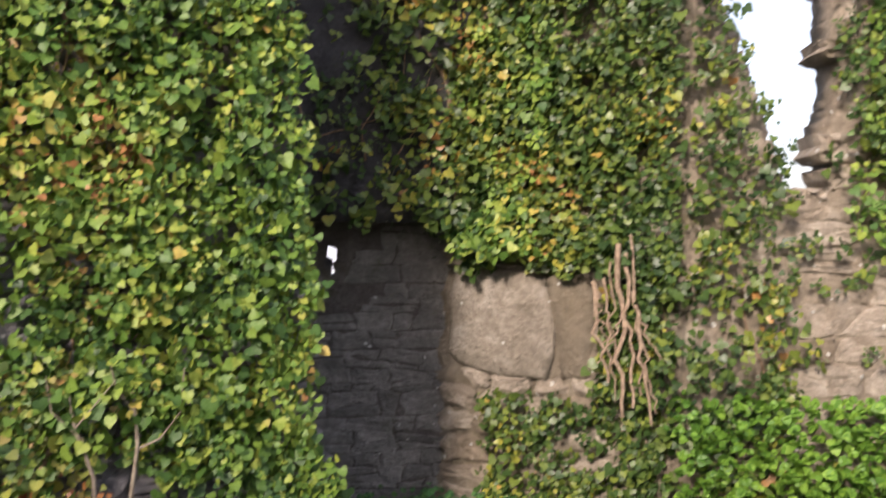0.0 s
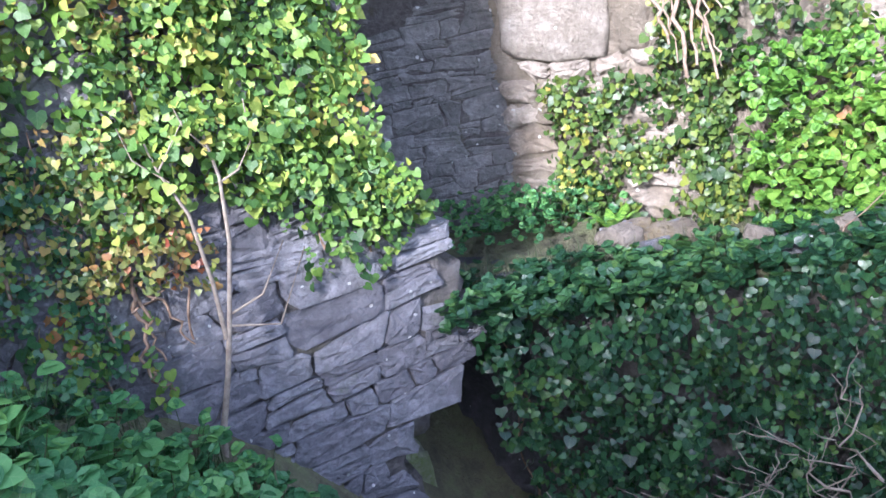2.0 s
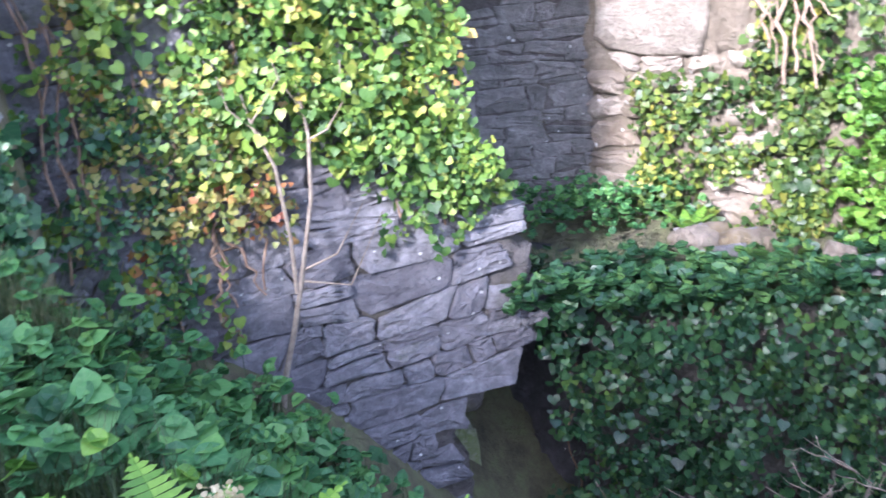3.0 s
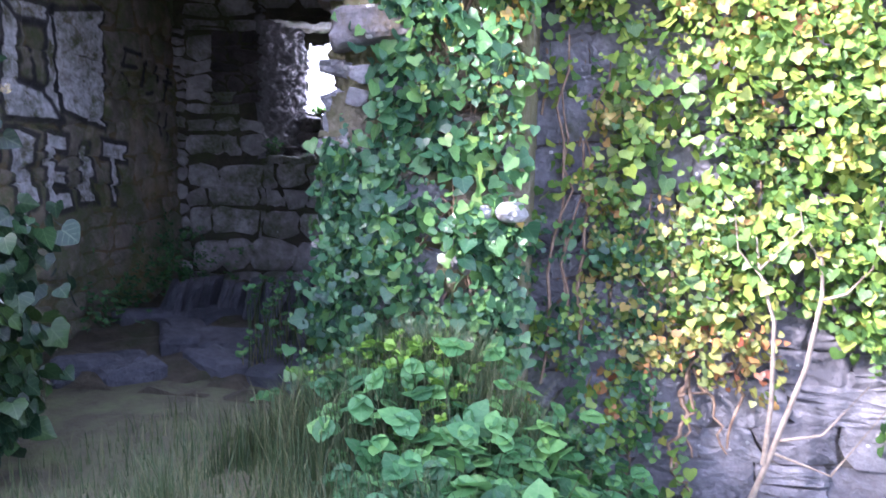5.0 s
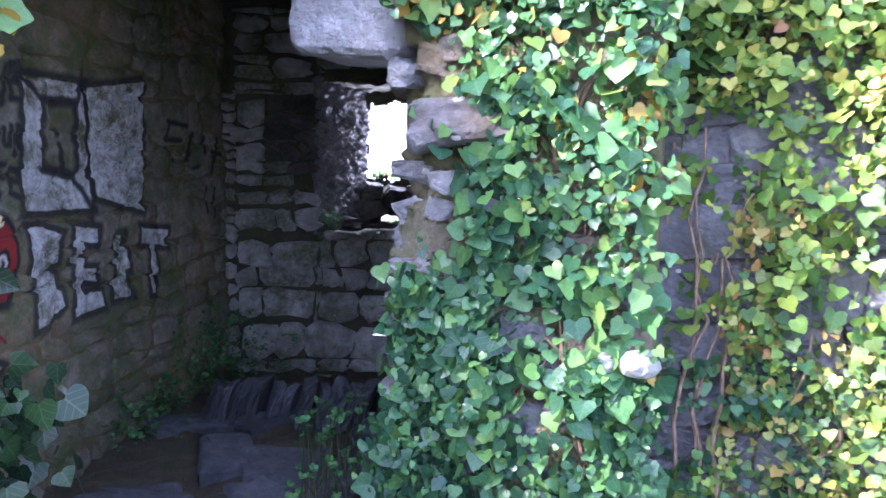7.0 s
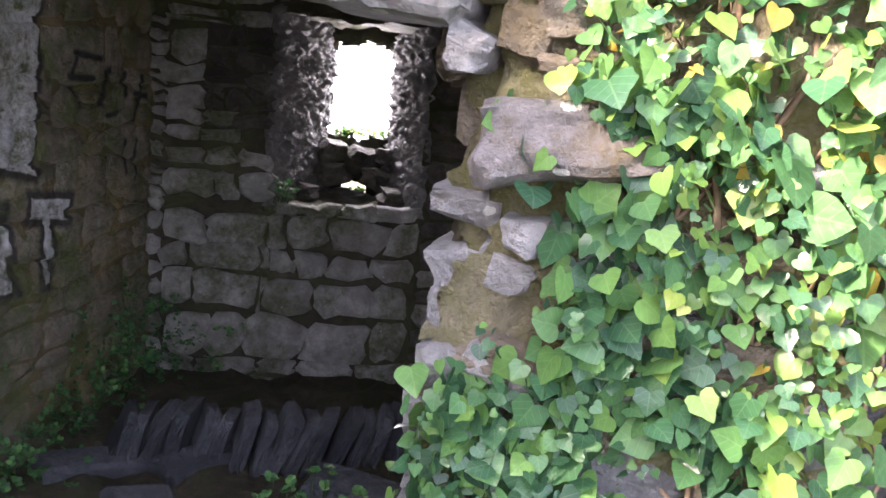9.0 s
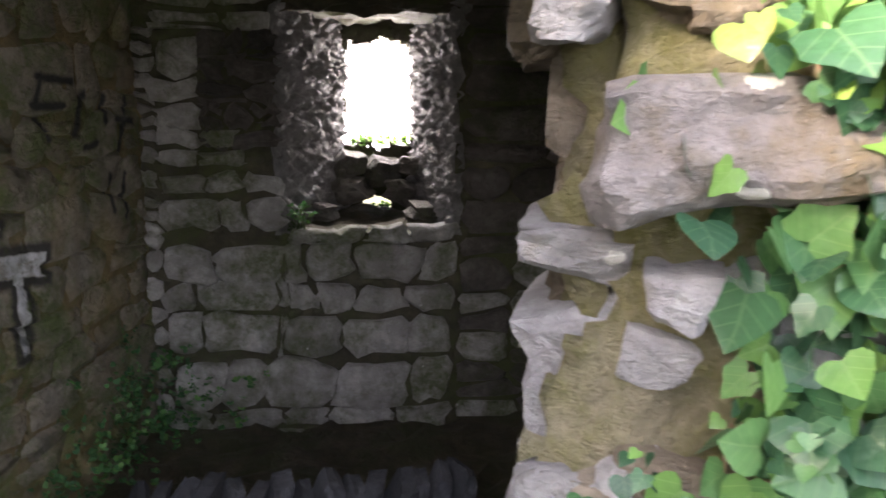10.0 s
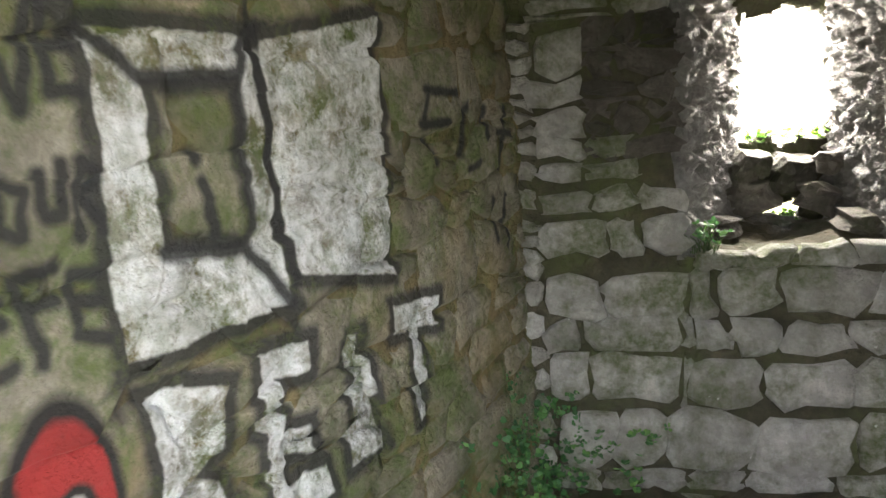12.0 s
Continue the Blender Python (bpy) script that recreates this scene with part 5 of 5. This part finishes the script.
weeds("ledge_weeds", blob(0.0, 4.85, 0.3, 0.14), 380, (0.035, 0.06), (0.05, 0.3), M_HERB, "dark weeds on the ledge below the recess", 4, seed=59, base=lambda x, y: -0.26, stalk=False)
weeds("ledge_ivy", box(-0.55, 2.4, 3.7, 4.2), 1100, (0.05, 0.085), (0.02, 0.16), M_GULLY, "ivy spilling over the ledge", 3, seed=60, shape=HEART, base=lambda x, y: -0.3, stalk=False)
weeds("lush_weeds", lambda r: (F_R2 @ Vector((r.uniform(-0.05, 2.0), -0.05 - 0.38 * r.random(), 0))).to_2d(), 2300, (0.035, 0.065), (0.05, 1.05), M_LUSH, "bright green weeds against the ruined wall", 3, seed=61, tilt=48, shape=BRAMBLE, base=lambda x, y: -0.3, stalk=False)


def grass(name, area, count, length, label, seed, base=None, clear=0.12):
    r = random.Random(seed)
    b = Batch()
    made = tries = 0
    while made < count and tries < 20 * count:
        tries += 1
        x, y = area(r)
        if not clear_of_path(x, y, clear):
            continue
        made += 1
        z = (base or ground_z)(x, y) - 0.01
        h, a, w = r.uniform(*length), r.uniform(0, 6.28), r.uniform(0.0015, 0.003)
        dx, dy = math.cos(a), math.sin(a)
        bend = r.uniform(0.1, 0.6) * h
        pts = [(0, 0), (bend * 0.15, h * 0.45), (bend * 0.5, h * 0.8), (bend, h * 0.97)]
        vs = []
        for k, (o, u) in enumerate(pts):
            ww = w * (1 - k / 3.2)
            vs += [(x + dx * o - dy * ww, y + dy * o + dx * ww, z + u), (x + dx * o + dy * ww, y + dy * o - dx * ww, z + u)]
        b.add(vs, [(0, 1, 3, 2), (2, 3, 5, 4), (4, 5, 7, 6)])
    return tagged(new(name, b.mesh("grass", M_GRASS)), label, "grass", kind="stuff")


grass("bank_grass", box(-2.6, -0.7, 0.8, 2.2), 16000, (0.08, 0.26), "long soft grass on the bank", 71)
grass("pier_grass", blob(-2.05, 2.2, 0.2, 0.12), 2500, (0.12, 0.35), "tufted grass below the pier", 72)
grass("path_grass", box(-3.2, 0.4, -0.6, 1.9), 14000, (0.03, 0.14), "short trodden grass along the path", 73, clear=0.0)
grass("ledge_grass", box(-0.4, 2.5, 4.0, 4.5), 1500, (0.04, 0.16), "short grass on the ledge", 74, base=lambda x, y: -0.28)


def fern(p, fronds, length, seed, label):
    """A fern: arching fronds with toothed leaflets down both sides."""
    r = random.Random(seed)
    top = tagged(new("fern"), label, "fern", "ferns on the bank")
    for k in range(fronds):
        a = 2 * math.pi * k / fronds + r.uniform(-0.3, 0.3)
        L = length * r.uniform(0.75, 1.1)
        out = Vector((math.cos(a), math.sin(a), 0))
        side = Vector((-out.y, out.x, 0))
        b = Batch()
        pts = []
        for i in range(27):
            f = i / 26
            pts.append(Vector(p) + out * (L * 0.42 * f ** 1.3) + Vector((0, 0, L * (0.95 * f - 0.42 * f * f))))
        b.add(*tube(pts, 0.003, 0.001, 4))
        for i in range(4, 27):
            f = i / 26
            w = L * 0.115 * math.sin(math.pi * min(1, 0.12 + 0.9 * f)) ** 0.8 + 0.004
            d = (pts[i] - pts[i - 1]).normalized()
            for s in (1, -1):
                q = pts[i]
                tip = q + side * s * w + d * w * 0.25 - Vector((0, 0, w * 0.15))
                h = L * 0.0105
                b.add([q - d * h, q + side * s * w * 0.6 - d * h * 0.7, tip, q + side * s * w * 0.6 + d * h * 1.1, q + d * h], [(0, 1, 3, 4), (1, 2, 3)])
        piece("frond", b.mesh("frond", M_LUSH), top)
    return top


fern((-0.94, 1.08, ground_z(-0.94, 1.08)), 8, 0.78, 81, "bright green fern on the bank")
fern((-0.72, 1.15, ground_z(-0.72, 1.15)), 7, 0.68, 82, "bright green fern on the bank")
fern((1.95, 3.95, -0.35), 8, 0.55, 83, "feathery green fern against the ruined wall")
fern((1.6, 4.1, -0.35), 8, 0.5, 84, "feathery green fern against the ruined wall")
fern((0.5, 4.6, -0.3), 7, 0.35, 85, "small fern on the ledge")

umbel = tagged(new("dry_flower_head"), "creamy dry flower head on a stalk", "flower")
ub = Batch()
for k in range(240):
    f = pr.random()
    c = Vector((-0.9 + 0.07 * f + pr.gauss(0, 0.012), 1.0 + pr.gauss(0, 0.012), 0.63 + 0.06 * f + pr.gauss(0, 0.01 + 0.008 * (1 - f))))
    ub.place(ROUND, Matrix.Translation(c) @ pose(0, 0, 0, pr.uniform(0, 360), pr.uniform(0, 360), 0) @ Matrix.Scale(0.012, 4))
tagged(piece("floret_mass", ub.mesh("floret_mass", M_FLOWER), umbel), kind="stuff")
v, f = tube([(-0.93, 1.05, ground_z(-0.93, 1.05)), (-0.92, 1.02, 0.48), (-0.9, 1.0, 0.63)], 0.004, 0.002, 5)
piece("stalk", mesh_from("stalk", v, f, M_STEM), umbel)


def ivy_flower(p, seed):
    r = random.Random(seed)
    b = Batch()
    for k in range(40):
        d = Vector((r.gauss(0, 1), r.gauss(0, 1), r.gauss(0, 1))).normalized()
        q = Vector(p) + d * 0.018
        b.add(*tube([Vector(p), q], 0.0006, 0.0006, 3))
        b.place(KITE, Matrix.Translation(q) @ d.to_track_quat("Y", "Z").to_matrix().to_4x4() @ Matrix.Scale(0.007, 4))
    return tagged(new("ivy_flower_head", b.mesh("ivy_flower_head", M_FLOWER)), "small cream ivy flower head", "flower", "ivy flower heads", "")


for k, (x, z) in enumerate([(0.12, 1.62), (0.2, 1.45), (0.08, 1.1), (0.22, 1.02), (0.16, 0.88), (0.1, 1.55)]):
    ivy_flower(F_WEND @ Vector((x, -0.27, z)), 90 + k)

weeds("sill_weeds", lambda r: (F_OUT @ Vector((r.uniform(0.78, 1.1), r.uniform(0.01, 0.08), 0))).to_2d(), 60, (0.02, 0.035), (0.0, 0.05), M_LUSH, "bright weeds on the window's outer sill", 4, seed=62, base=lambda x, y: 1.36, clear=0.0, stalk=False)
weeds("slit_weeds", lambda r: (F_OUT @ Vector((r.uniform(0.87, 1.0), r.uniform(0.01, 0.08), 0))).to_2d(), 30, (0.02, 0.03), (0.0, 0.03), M_LUSH, "bright weeds behind the low slit", 4, seed=63, base=lambda x, y: 1.02, clear=0.0, stalk=False)
weeds("recess_weed", lambda r: (F_END @ Vector((0.58 + r.gauss(0, 0.025), 0.03 + r.gauss(0, 0.02), 0))).to_2d(), 30, (0.015, 0.025), (0.02, 0.1), M_HERB, "small weed rooted in the window recess", 4, seed=64, base=lambda x, y: 1.09, clear=0.0)
weeds("corner_weeds", lambda r: (F_END @ Vector((r.uniform(-0.05, 0.4), -0.03 - 0.07 * r.random(), 0))).to_2d(), 70, (0.015, 0.03), (0.02, 0.26), M_HERB, "small green weeds in the chamber's corner", 4, seed=65, base=lambda x, y: 0.2, clear=0.0, stalk=False)
